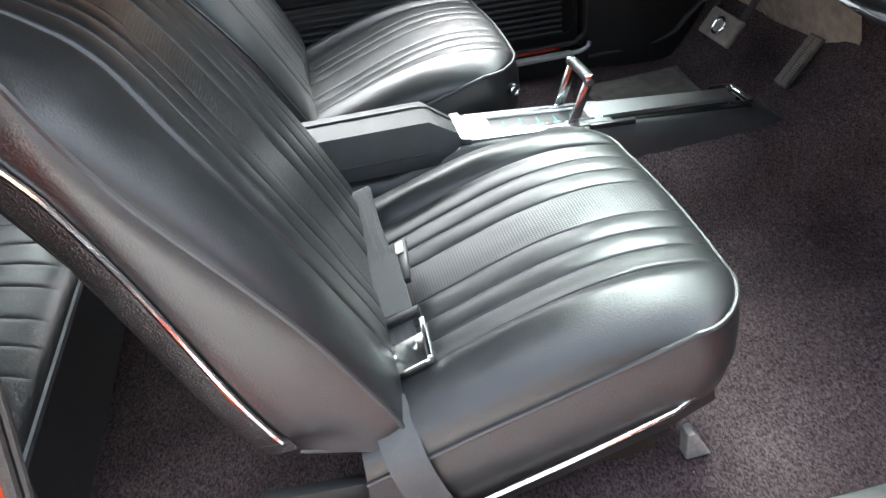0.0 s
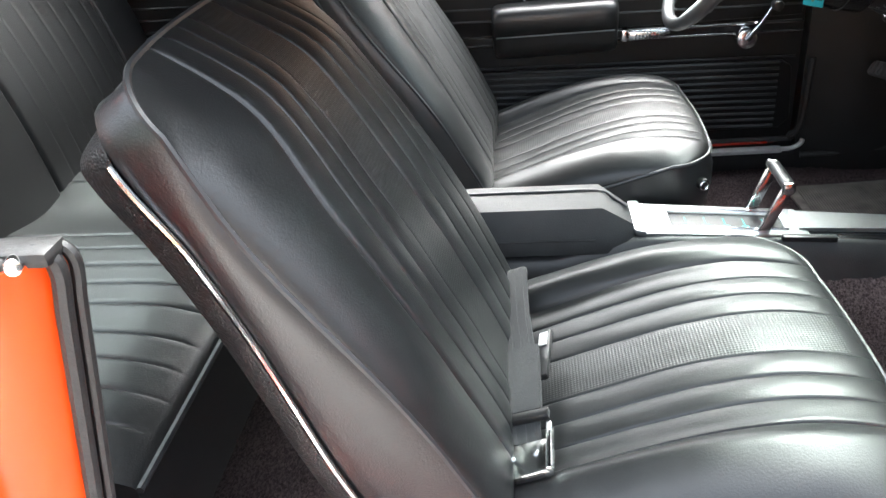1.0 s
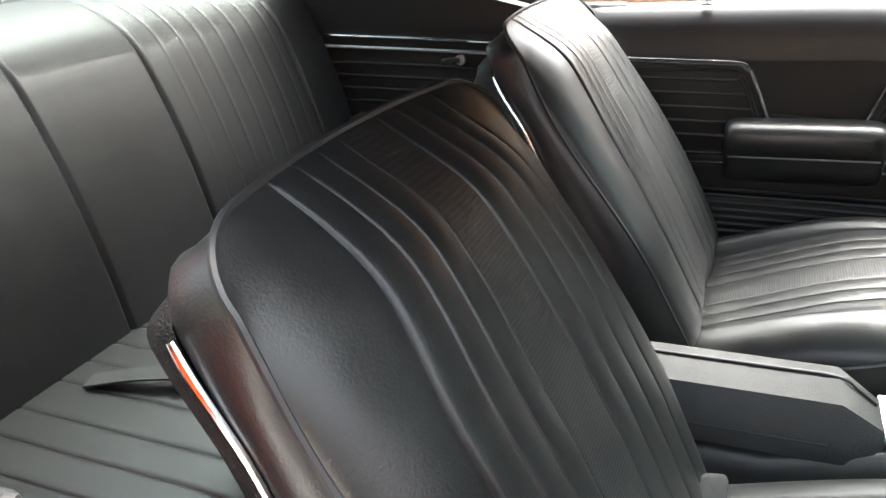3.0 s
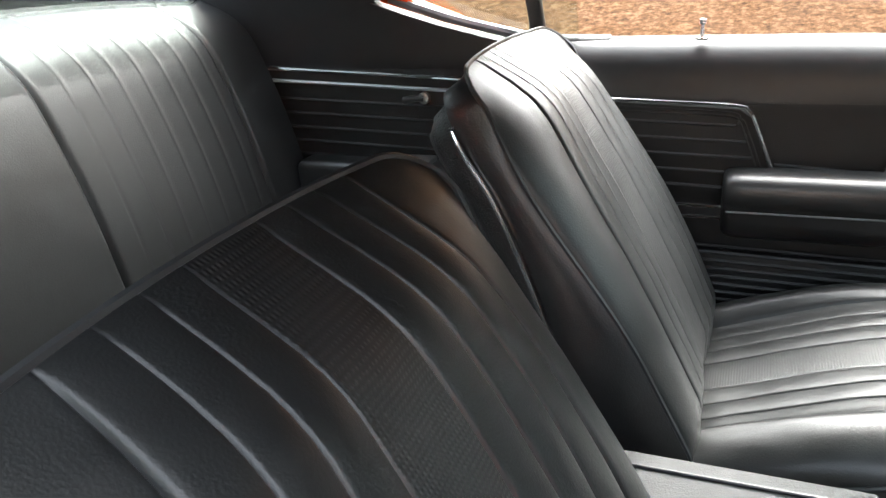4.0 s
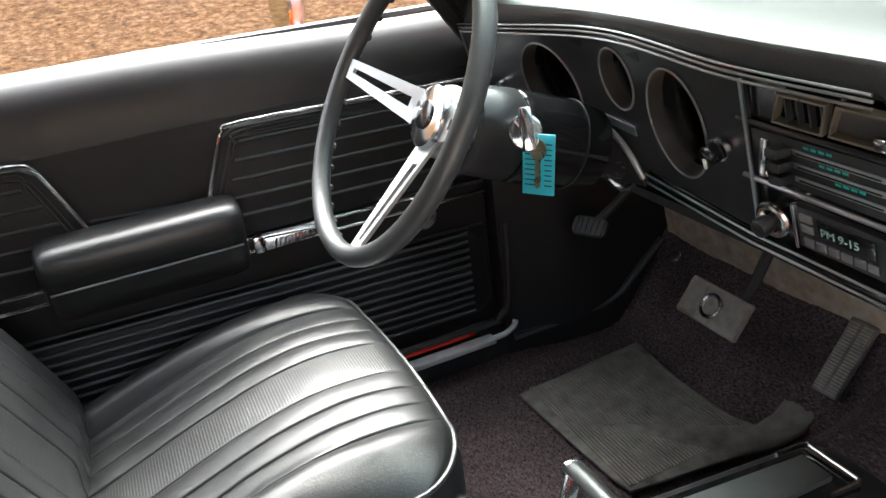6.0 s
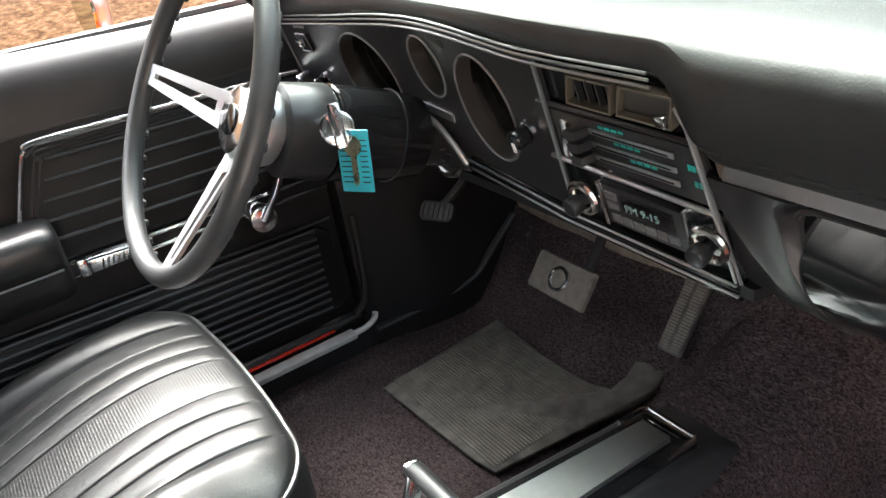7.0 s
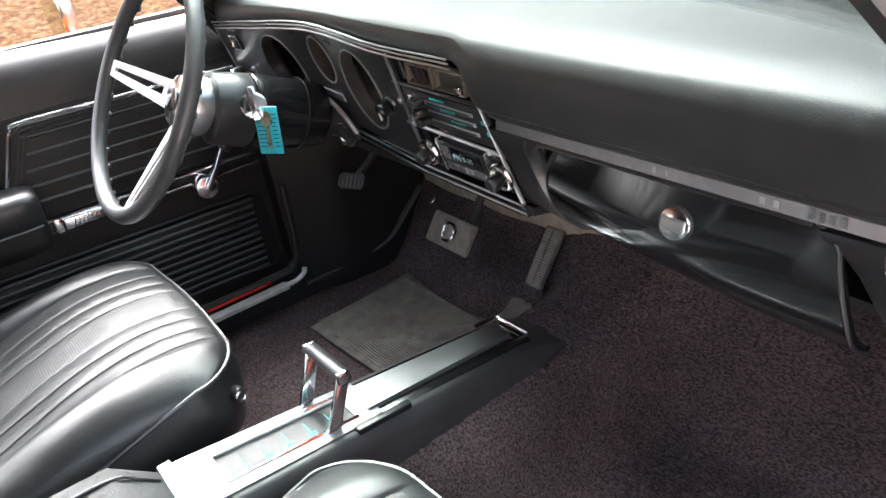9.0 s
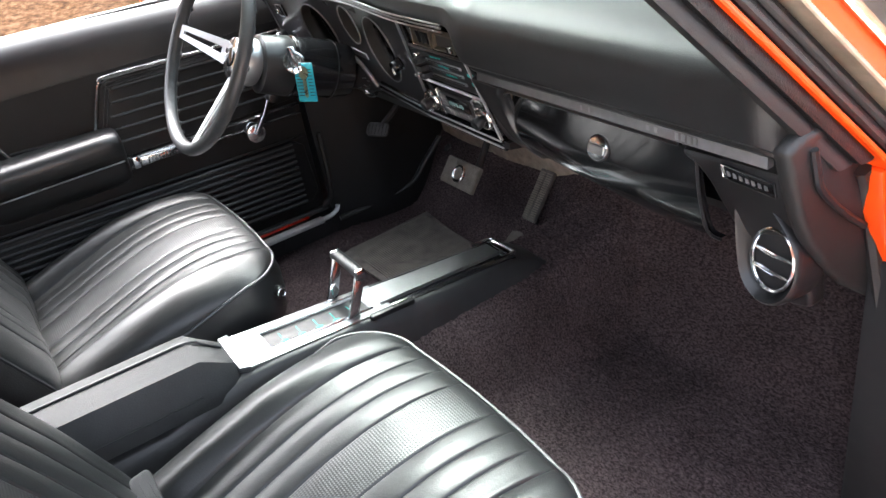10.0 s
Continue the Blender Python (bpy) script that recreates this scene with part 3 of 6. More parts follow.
    for z in (0.775, 0.751):
        part("bright_strip", tube([(-1.04, s * (0.672 + off), z + 0.004), (-1.01, s * (0.672 + off), z + 0.004)], 0.003, 6), CHROME, q)
    ey = 0.775 if s > 0 else 0.855
    part("quarter_glass_seal", tube(smooth_path([(-0.44, s * ey, 1.0), (-0.52, s * (ey - 0.01), 1.02), (-0.65, s * (ey - 0.025), 1.055), (-0.78, s * (ey - 0.04), 1.10)], 6), 0.010, 8), SATIN, q)
    front = [(-0.40, 0.98), (-0.42, 1.29)] if s > 0 else [(-0.385, 0.97), (-0.292, 1.29)]
    yg = 0.79 if s > 0 else 0.880
    g = part("quarter_glass", prism(front + [(-0.60, 1.29), (-0.78, 1.10), (-0.65, 1.0)], lambda a, b, d, s=s: (a, s * (d - 0.30 * max(0.0, b - 1.10) ** 1.3), b), yg, yg + 0.004), GLASS if s > 0 else SHEEN_GLASS, q)
    g.visible_shadow = False

o = thing("quarter_window_post", (-0.48, 0.80, 1.0), "dark upright edge of the driver's rear side window", "window frame", kind="structure")
part("post", prism([(-0.497, 1.0), (-0.468, 1.0), (-0.462, 1.30), (-0.491, 1.30)], lambda a, b, d: (a, 0.80 + d - 0.20 * step(0.98, 1.3, b), b), -0.01, 0.012, 0.004), WEATHERSTRIP, o)
part("post_edge", tube([(-0.500, 0.800, 1.0), (-0.498, 0.760, 1.12), (-0.494, 0.62, 1.29)], 0.004, 6), WORN_CHROME, o)

for x, name in ((2.14, "front_panel"), (-2.14, "rear_panel")):
    solid(name, box(x - 0.02, x + 0.02, -0.84, 0.84, 0.25, 0.90, 0.012), PAINT, "orange painted end panel of the car body", "car body", "structure")

# leading edge of the passenger's quarter window, with its seals and the jamb fittings
o = thing("quarter_window_edge", (-0.36, -0.87, 0.95), "worn chrome and rubber leading edge of the rear side window", "window frame", kind="structure")
def lean(a, b, d):
    return (a, -0.885 + d + 0.30 * max(0.0, b - 1.10) ** 1.3, b)


part("chrome_frame", prism([(-0.395, 0.942), (-0.380, 0.948), (-0.350, 1.041), (-0.3235, 1.138), (-0.285, 1.30), (-0.300, 1.30), (-0.338, 1.138), (-0.359, 1.041)], lean, -0.004, 0.012, 0.003), DULL_ALU, o, "tarnished pale metal channel")
part("rubber_frame", prism([(-0.380, 0.947), (-0.374, 0.946), (-0.358, 0.960), (-0.349, 0.976), (-0.344, 1.0), (-0.331, 1.043), (-0.303, 1.138), (-0.260, 1.30), (-0.285, 1.30), (-0.3235, 1.138), (-0.350, 1.041)], lean, 0.0, 0.010, 0.003), WORN_RUBBER, o, "greyed worn rubber channel")
part("rubber_lip", tube([lean(-0.371, 0.966, -0.001), lean(-0.341, 1.041, -0.001), lean(-0.314, 1.138, -0.001), lean(-0.275, 1.30, -0.001)], 0.0035, 6), RUBBER, o)
part("end_bracket", prism([(-0.418, 0.995), (-0.405, 1.003), (-0.396, 0.995), (-0.394, 0.97), (-0.402, 0.942), (-0.388, 0.938), (-0.377, 0.945), (-0.381, 0.930), (-0.456, 0.893), (-0.462, 0.95)], lean, -0.012, 0.006, 0.004), WEATHERSTRIP, o, "black rubber end bracket")
for a, b in ((-0.405, 0.978), (-0.424, 0.915)):
    part("screw", disc(lean(a, b, -0.013), (0, 1, 0), 0.0045, 0.003, 14, bev=0.001), WORN_CHROME, o)
for k, (a, w, b) in enumerate(((-0.398, 0.014, 1.040), (-0.380, 0.008, 1.040), (-0.400, 0.008, 1.033), (-0.388, 0.006, 1.033), (-0.378, 0.008, 1.033))):
    part("etched_mark", prism([(a, b), (a + 0.7 * w, b), (a + 0.7 * w, b + 0.0022), (a, b + 0.0022)], lambda p, q, d: (p, -0.885 + d, q), -0.0006, 0.0), WHITE, o)
part("stop_pin", disc((-0.340, -0.858, 0.994), (0.45, -0.9, 0.1), 0.0058, 0.014, 18, bev=0.002), CHROME, o, "chrome stop pin")
part("jamb_pad", box(-0.46, -0.319, -0.857, -0.830, 0.988, 1.000, 0.005), WEATHERSTRIP, o, "black padded jamb top")
part("pin_bumper", prism([(-0.385, 0.998), (-0.346, 0.998), (-0.345, 0.985), (-0.352, 0.976), (-0.365, 0.970), (-0.39, 0.97)], XZ(-0.868), 0.0, 0.02, 0.004), RUBBER, o)
v = thing("jamb_vent", (-0.45, -0.912, 0.80), "black louvred pressure vent in the orange door jamb", "vent", kind="structure")
VP = lambda a, b, d: (a - 0.06 * (b - 0.8) / 0.09 * 0 - d * 0.3, -0.893 - 0.17 * (-0.39 - a) - d, b)
part("vent_frame", prism([(-0.56, 0.76), (-0.425, 0.76), (-0.405, 0.80), (-0.399, 0.855), (-0.410, 0.893), (-0.442, 0.884), (-0.56, 0.845)], VP, 0.0, 0.012, 0.004), PLASTIC, v)
for k in range(7):
    part("louvre", prism([(-0.55, 0.775 + 0.014 * k), (-0.418, 0.775 + 0.014 * k), (-0.418, 0.782 + 0.014 * k), (-0.55, 0.780 + 0.014 * k)], VP, 0.012, 0.018, 0.001), GREY, v)
part("vent_screw", disc(VP(-0.428, 0.876, 0.013), (0.2, -1, 0), 0.004, 0.004, 12), RUST, v)


# ---- seats ----
CUSHION_SEAMS = (-0.167, -0.125, -0.084, -0.042, 0.042, 0.084, 0.125, 0.167)
BACK_SEAMS = (-0.171, -0.126, -0.084, -0.042, 0.042, 0.084, 0.126, 0.171)


def across(half, seams):
    """Sample lines across a seat, dense at its seams."""
    ys = set()
    for s in seams:
        for d in (-0.018, -0.010, -0.005, -0.0028, -0.0018, -0.0009, 0, 0.0009, 0.0018, 0.0028, 0.005, 0.010, 0.018):
            ys.add(round(s + d, 5))
    for k in range(-4, 5):
        ys.add(round(k * 0.007, 5))
    b0 = seams[-1] + 0.022
    for k in range(0, 15):
        b = b0 + (half - b0) * math.sin(math.pi / 2 * k / 14)
        ys.add(round(b, 5)), ys.add(round(-b, 5))
    return sorted(ys)


def pleat(y, fade, seams, puff=0.0026):
    """Height of the pleated cover over the seat's basic form: puffed panels, narrow welded seams."""
    h = 0.0
    for a, b in zip(seams, seams[1:]):
        if a <= y <= b:
            h = (puff if b - a < 0.07 else 0.6 * puff) * max(0.0, math.sin(math.pi * (y - a) / (b - a))) ** 0.7
    for k, s in enumerate(seams):
        end = k in (0, 7)
        h -= (0.0048 if end else 0.0019) * math.exp(-((y - s) / (0.0021 if end else 0.0014)) ** 2)
    return h * fade


def seat(at, recline, label, tall=0.0):
    """A low-backed bucket seat; at is the floor point under the hinge of its back."""
    o = thing("bucket_seat", at, label, "car seat", "front bucket seats")
    A = Vector(at)
    half = 0.272

    def front(y):
        a = abs(y)
        c = max(0.0, min(1.0, (a - 0.17) / (half - 0.17)))
        return 0.462 - 0.020 * (a / half) ** 2 - 0.075 * (1 - math.sqrt(max(0, 1 - c * c)))

    def top(s, y):
        x = -0.03 + s * (front(y) + 0.03)
        fy = max(0.0, 1 - (abs(y) / half) ** 6.0) ** 0.5
        fs = (max(0.0, 1 - max(0, (s - 0.50) / 0.50) ** 2.4)) ** 0.55
        bolster = 0.080 * (0.70 + 0.30 * math.sin(math.pi * min(1, s))) * fs
        hollow = (0.016 + 0.020 * step(0.9, 0.2, s)) * step(0.200, 0.150, abs(y)) * (0.3 + 0.7 * fs)
        wr = 0.0014 * noise.noise(Vector((x * 16, y * 34, at[1] * 7))) * fs
        crease = 0.0022 * abs(noise.noise(Vector((x * 11, y * 70, at[1] * 3)))) * step(0.55, 0.1, s) * step(0.13, 0.17, abs(y))
        fade = fs ** 0.5 * step(1.0, 0.93, s)
        return A + Vector((x, y, 0.160 + 0.116 * s + (bolster - hollow) * fy + wr - crease + pleat(y, fade, CUSHION_SEAMS)))

    us = [1 - (1 - k / 34) ** 1.35 for k in range(35)]
    ys = across(half, CUSHION_SEAMS)
    bm = bmesh.new()
    g = [[bm.verts.new(top(u, y)) for y in ys] for u in us]
    weave = bm.faces.layers.int.new("w")
    for i in range(len(us) - 1):
        for j in range(len(ys) - 1):
            f = bm.faces.new((g[i][j], g[i + 1][j], g[i + 1][j + 1], g[i][j + 1]))
            if -0.0405 < (ys[j] + ys[j + 1]) / 2 < 0.0405 and us[i] < 0.93:
                f.material_index = 1
    edge = [top(u, ys[0]) for u in us] + [top(1, y) for y in ys[1:]] + [top(u, ys[-1]) for u in reversed(us[:-1])]
    rows = []
    cen = A + Vector((0.2, 0, 0))
    for k, (dz, inset) in enumerate(((-0.004, 0.0), (-0.028, -0.008), (-0.070, -0.008), (-0.108, 0.0), (-0.126, 0.022))):
        rows.append([bm.verts.new(Vector((p.x, p.y, p.z + dz)) + (Vector((cen.x, cen.y, 0)) - Vector((p.x, p.y, 0))).normalized() * inset) for p in edge])
    loop = [g[i][0] for i in range(len(us))] + [g[-1][j] for j in range(1, len(ys))] + [g[i][-1] for i in range(len(us) - 2, -1, -1)]
    for a, b in zip([loop] + rows, rows):
        for k in range(len(a) - 1):
            bm.faces.new((a[k], a[k + 1], b[k + 1], b[k]))
    bm.faces.new(rows[-1])
    part("cushion", bm, [VINYL, WEAVE], o)
    part("cushion_piping", tube([p + (p - cen).normalized() * 0.002 for p in edge], 0.0034, 6), PIPING, o)
    for s in (-1, 1):
        part("side_trim", tube([A + Vector(p) for p in ((-0.02, s * 0.280, 0.066), (0.096, s * 0.281, 0.092), (0.204, s * 0.280, 0.122), (0.275, s * 0.279, 0.143), (0.345, s * 0.276, 0.163), (0.385, s * 0.266, 0.178), (0.402, s * 0.252, 0.190))], 0.0034, 8), WORN_CHROME, o, "bright chrome lower edge strip")
        part("valance", prism([(-0.02, 0.025), (0.20, 0.075), (0.34, 0.118), (0.405, 0.150), (0.40, 0.180), (0.28, 0.140), (-0.02, 0.070)], lambda a, b, d, s=s: A + Vector((a, s * d, b)), 0.240, 0.264, 0.004), PLASTIC, o)
        part("seat_rail", box(A.x - 0.02, A.x + 0.36, A.y + s * 0.19 - 0.012, A.y + s * 0.19 + 0.012, A.z + 0.005, A.z + 0.06, 0.004), RUST, o, "worn steel seat runner")
        part("foot", prism([(0.392, 0.0), (0.430, 0.0), (0.424, 0.008), (0.404, 0.050), (0.392, 0.050)], lambda a, b, d, s=s: A + Vector((a, s * d, b)), 0.205, 0.228, 0.003), FOOT_STEEL, o, "worn bare steel mounting foot")
    part("seat_pan", box(A.x, A.x + 0.37, A.y - 0.225, A.y + 0.225, A.z + 0.055, A.z + 0.095, 0.01), MATTE, o)

    # back rest, built along its own axes
    r = radians(recline)
    up, back = Vector((-math.sin(r), 0, math.cos(r))), Vector((-math.cos(r), 0, -math.sin(r)))
    piv = A + Vector((0.01, 0, 0.172))

    def B(s, y, w):
        return piv + up * s + back * w + Vector((0, y, 0))

    def bhalf(s):
        return 0.248 + 0.016 * step(0.0, 0.25, s) - 0.006 * step(0.42, 0.64, s)

    def btop(y, s_norm=0):
        a = abs(y)
        c = max(0.0, min(1.0, (a - 0.185) / (0.250 - 0.185)))
        return 0.634 + tall - 0.014 * (a / 0.24) ** 2 - 0.050 * (1 - math.sqrt(max(0, 1 - c * c)))

    def face(k, yn):
        """k from 0 at the bottom to 1 at the top; yn is the place across."""
        g = 1 - 0.17 * step(0.60, 1.0, k)
        an = abs(yn)
        yw = math.copysign(an * g if an < 0.2 else 0.2 * g + (an - 0.2) * (0.25 - 0.2 * g) / 0.05, yn)
        s = 0.008 + k * (btop(yw) - 0.008)
        y = yw * bhalf(s) / 0.250
        e = max(0.0, 1 - (an / 0.250) ** 4.0) ** 0.55
        f = max(0.0, 1 - max(0, (k - 0.76) / 0.24) ** 2.4) ** 0.55
        low = step(0.0, 0.12, k)
        centre = 0.060 * (1 - 1.1 * (k - 0.30) ** 2) * (0.20 + 0.80 * f) * (0.5 + 0.5 * low) - 0.010 * math.exp(-(yn / 0.12) ** 2) * f - 0.012 * k - 0.040 * step(0.80, 1.02, k) ** 1.3
        roll = 0.005 * step(0.80, 0.30, k) * math.exp(-((an - 0.205) / 0.026) ** 2)
        rim_fwd = 0.030 - 0.042 * step(0.30, 0.90, k) - 0.014 * step(0.06, 0.0, k)
        wr = 0.0014 * noise.noise(Vector((s * 14, y * 26, 3 + at[1] * 5))) * e
        return B(s, y, -(centre * e + roll + rim_fwd * (1 - e) + wr + pleat(yn, (0.45 + 0.55 * f) * step(1.0, 0.985, k), BACK_SEAMS)))

    ks = [k / 44 for k in range(40)] + [1 - (1 - 40 / 44) * (1 - q / 6) for q in range(1, 7)]
    ys2 = [y for y in across(0.250, BACK_SEAMS) if abs(y) <= 0.2501]
    bm = bmesh.new()
    g = [[bm.verts.new(face(k, y)) for y in ys2] for k in ks]
    for i in range(len(ks) - 1):
        for j in range(len(ys2) - 1):
            f = bm.faces.new((g[i][j], g[i + 1][j], g[i + 1][j + 1], g[i][j + 1]))
            if -0.0405 < (ys2[j] + ys2[j + 1]) / 2 < 0.0405:
                f.material_index = 1
    loop = [g[i][0] for i in range(len(ks))] + [g[-1][j] for j in range(1, len(ys2))] + [g[i][-1] for i in range(len(ks) - 2, -1, -1)]
    edge = [v.co.copy() for v in loop]

    flat = [((p - piv).dot(up), p.y - A.y) for p in edge]
    outward = []
    for k in range(len(flat)):
        a, b = flat[max(0, k - 2)], flat[min(len(flat) - 1, k + 2)]
        d = Vector((b[1] - a[1], -(b[0] - a[0]))).normalized()
        if d.dot(Vector((flat[k][0] - 0.3, flat[k][1]))) < 0:
            d = -d
        outward.append(d)

    def rim(k, w, inset):
        """The edge's point k carried back by w and drawn in."""
        s, y = flat[k]
        s += 0.085 * min(1.0, max(0.0, w) / 0.10) * step(0.14, 0.0, s)
        return B(s - outward[k].x * inset, y - outward[k].y * inset, (edge[k] - piv).dot(back) + w)

    def strip_w(s):
        return 0.080 - 0.026 * step(0.10, 0.45, s) + 0.010 * step(0.47, 0.56, s)

    def cw(k):
        return strip_w(flat[k][0]) - (edge[k] - piv).dot(back)

    def topc(k):
        """One along the middle of the top edge, where the back falls away steeply."""
        return step(0.600, 0.628, flat[k][0]) * step(0.240, 0.190, abs(flat[k][1]))

    n_e = range(len(edge))
    part("back_cushion", bm, [VINYL, WEAVE_BACK], o)
    rows = [[rim(k, cw(k) * q * (1 - 0.25 * topc(k)), (ins if ins > 0 else ins * (1 - 0.75 * step(0.50, 0.60, flat[k][0]))) + 0.05 * q * topc(k)) for k in n_e] for q, ins in ((0.0, -0.0005), (0.15, -0.007), (0.40, -0.010), (0.70, -0.009), (0.90, -0.006), (0.99, -0.001), (1.08, 0.012), (1.22, 0.03))]
    part("back_side", loft(rows, closed_ring=False), VINYL_SOFT, o)
    part("back_piping", tube(list(edge), 0.0034, 6), PIPING, o)
    for k in (0, len(edge) - 1):
        part("foot_piping", tube([rim(k, cw(k) * q, -0.006) for q in lin(0, 0.97, 7)], 0.0034, 6), PIPING, o)
    # hard shell behind with its bright edge strip
    rows = [[rim(k, cw(k) * 0.97 + dw, ins + 0.022 * step(0.57, 0.62, flat[k][0]) + 0.05 * topc(k)) for k in n_e] for dw, ins in ((0.0, -0.003), (0.012, -0.004), (0.036, 0.006), (0.055, 0.035))]
    bm = loft(rows, closed_ring=False)
    bm.faces.new([v for v in bm.verts][-len(edge):])
    part("back_shell", bm, SHELL, o, "black crackle-grained back shell")
    for ks_ in (n_e, n_e[::-1]):
        run = [rim(k, cw(k), -0.007) for k in ks_[: len(ks)] if 0.075 < flat[k][0] < 0.580]
        tip = [rim(k, cw(k) - 0.004, 0.006) for k in ks_[: len(ks)] if 0.580 <= flat[k][0] < 0.60][:1]
        if run[0].z > run[-1].z:
            run.reverse()
        radii = [0.0036] * (len(run) - 2) + [0.0034, 0.0028] + [0.0012] * len(tip)
        part("edge_strip", tube(run + tip, radii, 8), CHROME, o, "bright chrome edge strip")
    for s in (-1, 1):
        part("hinge_cover", prism([(-0.16, 0.14), (-0.03, 0.13), (0.03, 0.10), (0.02, 0.08), (-0.12, 0.085), (-0.17, 0.11)], lambda a, b, d, s=s: A + Vector((a, s * d, b)), 0.225, 0.245, 0.006), MATTE, o, "black metal hinge bracket")
    if at[1] > 0:
        k = part("adjuster_knob", disc(A + Vector((0.425, -0.262, 0.235)), (0.3, -1, 0), 0.012, 0.016, 18, bev=0.003), PLASTIC, o, "small black seat adjuster knob")
        part("knob_ring", ring(A + Vector((0.427, -0.271, 0.235)), (0.3, -1, 0), 0.008, 0.002, 20, 6), CHROME, k)
    return o


PSEAT = (-0.095, -0.42, 0.312)
DSEAT = (-0.138, 0.395, 0.312)
seat(PSEAT, 23.0, "black pleated vinyl low-back bucket seat beside the doorway")
seat(DSEAT, 25.0, "black pleated vinyl low-back bucket seat behind the steering wheel", 0.016)


def rear_seat():
    o = thing("rear_bench", (-0.75, 0, 0.4), "black pleated vinyl rear bench seat", "car seat")
    W = 0.645
    seams = [t * q for q in (0.115, 0.17, 0.225, 0.28, 0.335, 0.405, 0.46, 0.515, 0.57) for t in (-1, 1)]
    ys = sorted(set([round(q + d, 4) for q in seams for d in (-0.012, -0.005, -0.002, 0, 0.002, 0.005, 0.012)] + [round(-W + W * 2 * k / 40, 4) for k in range(41)]))
    ys = [y for y in ys if abs(y) <= W]

    def bulge(y, fade):
        h = 0.0
        for q in seams:
            h -= 0.0022 * math.exp(-((y - q) / 0.0022) ** 2)
        return h * fade

    def cush(u, y):
        x = -0.485 - 0.49 * u
        crown = 0.050 * (max(0, 1 - (1 - min(1, u / 0.35)) ** 2.4)) ** 0.6 * max(0, 1 - (abs(y) / (W + 0.02)) ** 8) ** 0.5
        return Vector((x, y, 0.575 + crown + 0.012 * u + bulge(y, step(0, 0.12, u)) - 0.02 * math.exp(-(y / 0.10) ** 2) * step(0, 0.5, u)))

    bm = slab(cush, [(k / 24) ** 1.5 for k in range(25)], ys, 0.16)
    for f in bm.faces:
        c = f.calc_center_median()
        if 0.337 < abs(c.y) < 0.403 and f.normal.z > 0.3 and c.x < -0.52:
            f.material_index = 1
    part("cushion", bm, [VINYL, WEAVE], o)
    part("cushion_piping", tube([cush(0, y) + Vector((0.003, 0, 0)) for y in ys], 0.005, 6), PIPING, o)
    strong = (-0.56, -0.185, 0.075, 0.50)
    fine = [0.135 + 0.054 * k for k in range(7)]

    def back(u, y):
        c = 0.045 * math.sin(math.pi * min(1, max(0, 0.08 + 0.84 * u)))
        roll = 0.13 * max(0, (u - 0.72) / 0.28) ** 2.2
        h = 0.0
        for q in strong:
            h -= 0.007 * math.exp(-((y - q) / 0.0042) ** 2)
        for q in fine:
            h -= 0.0014 * math.exp(-((y - q) / 0.003) ** 2)
        return Vector((-0.955 - 0.185 * u - roll + c + h, y, 0.585 + 0.600 * u - 0.30 * roll))

    yb = sorted(set([round(t * q + d, 4) for t in (-1, 1) for q in [0.075, 0.185, 0.50, 0.56] + fine for d in (-0.014, -0.007, -0.003, 0, 0.003, 0.007, 0.014)] + [round(-W + W * 2 * k / 40, 4) for k in range(41)]))
    bm = slab(back, lin(0, 1, 34), yb, 0.12, (-1, 0, 0))
    part("backrest", bm, VINYL, o)
    return o


rear_seat()


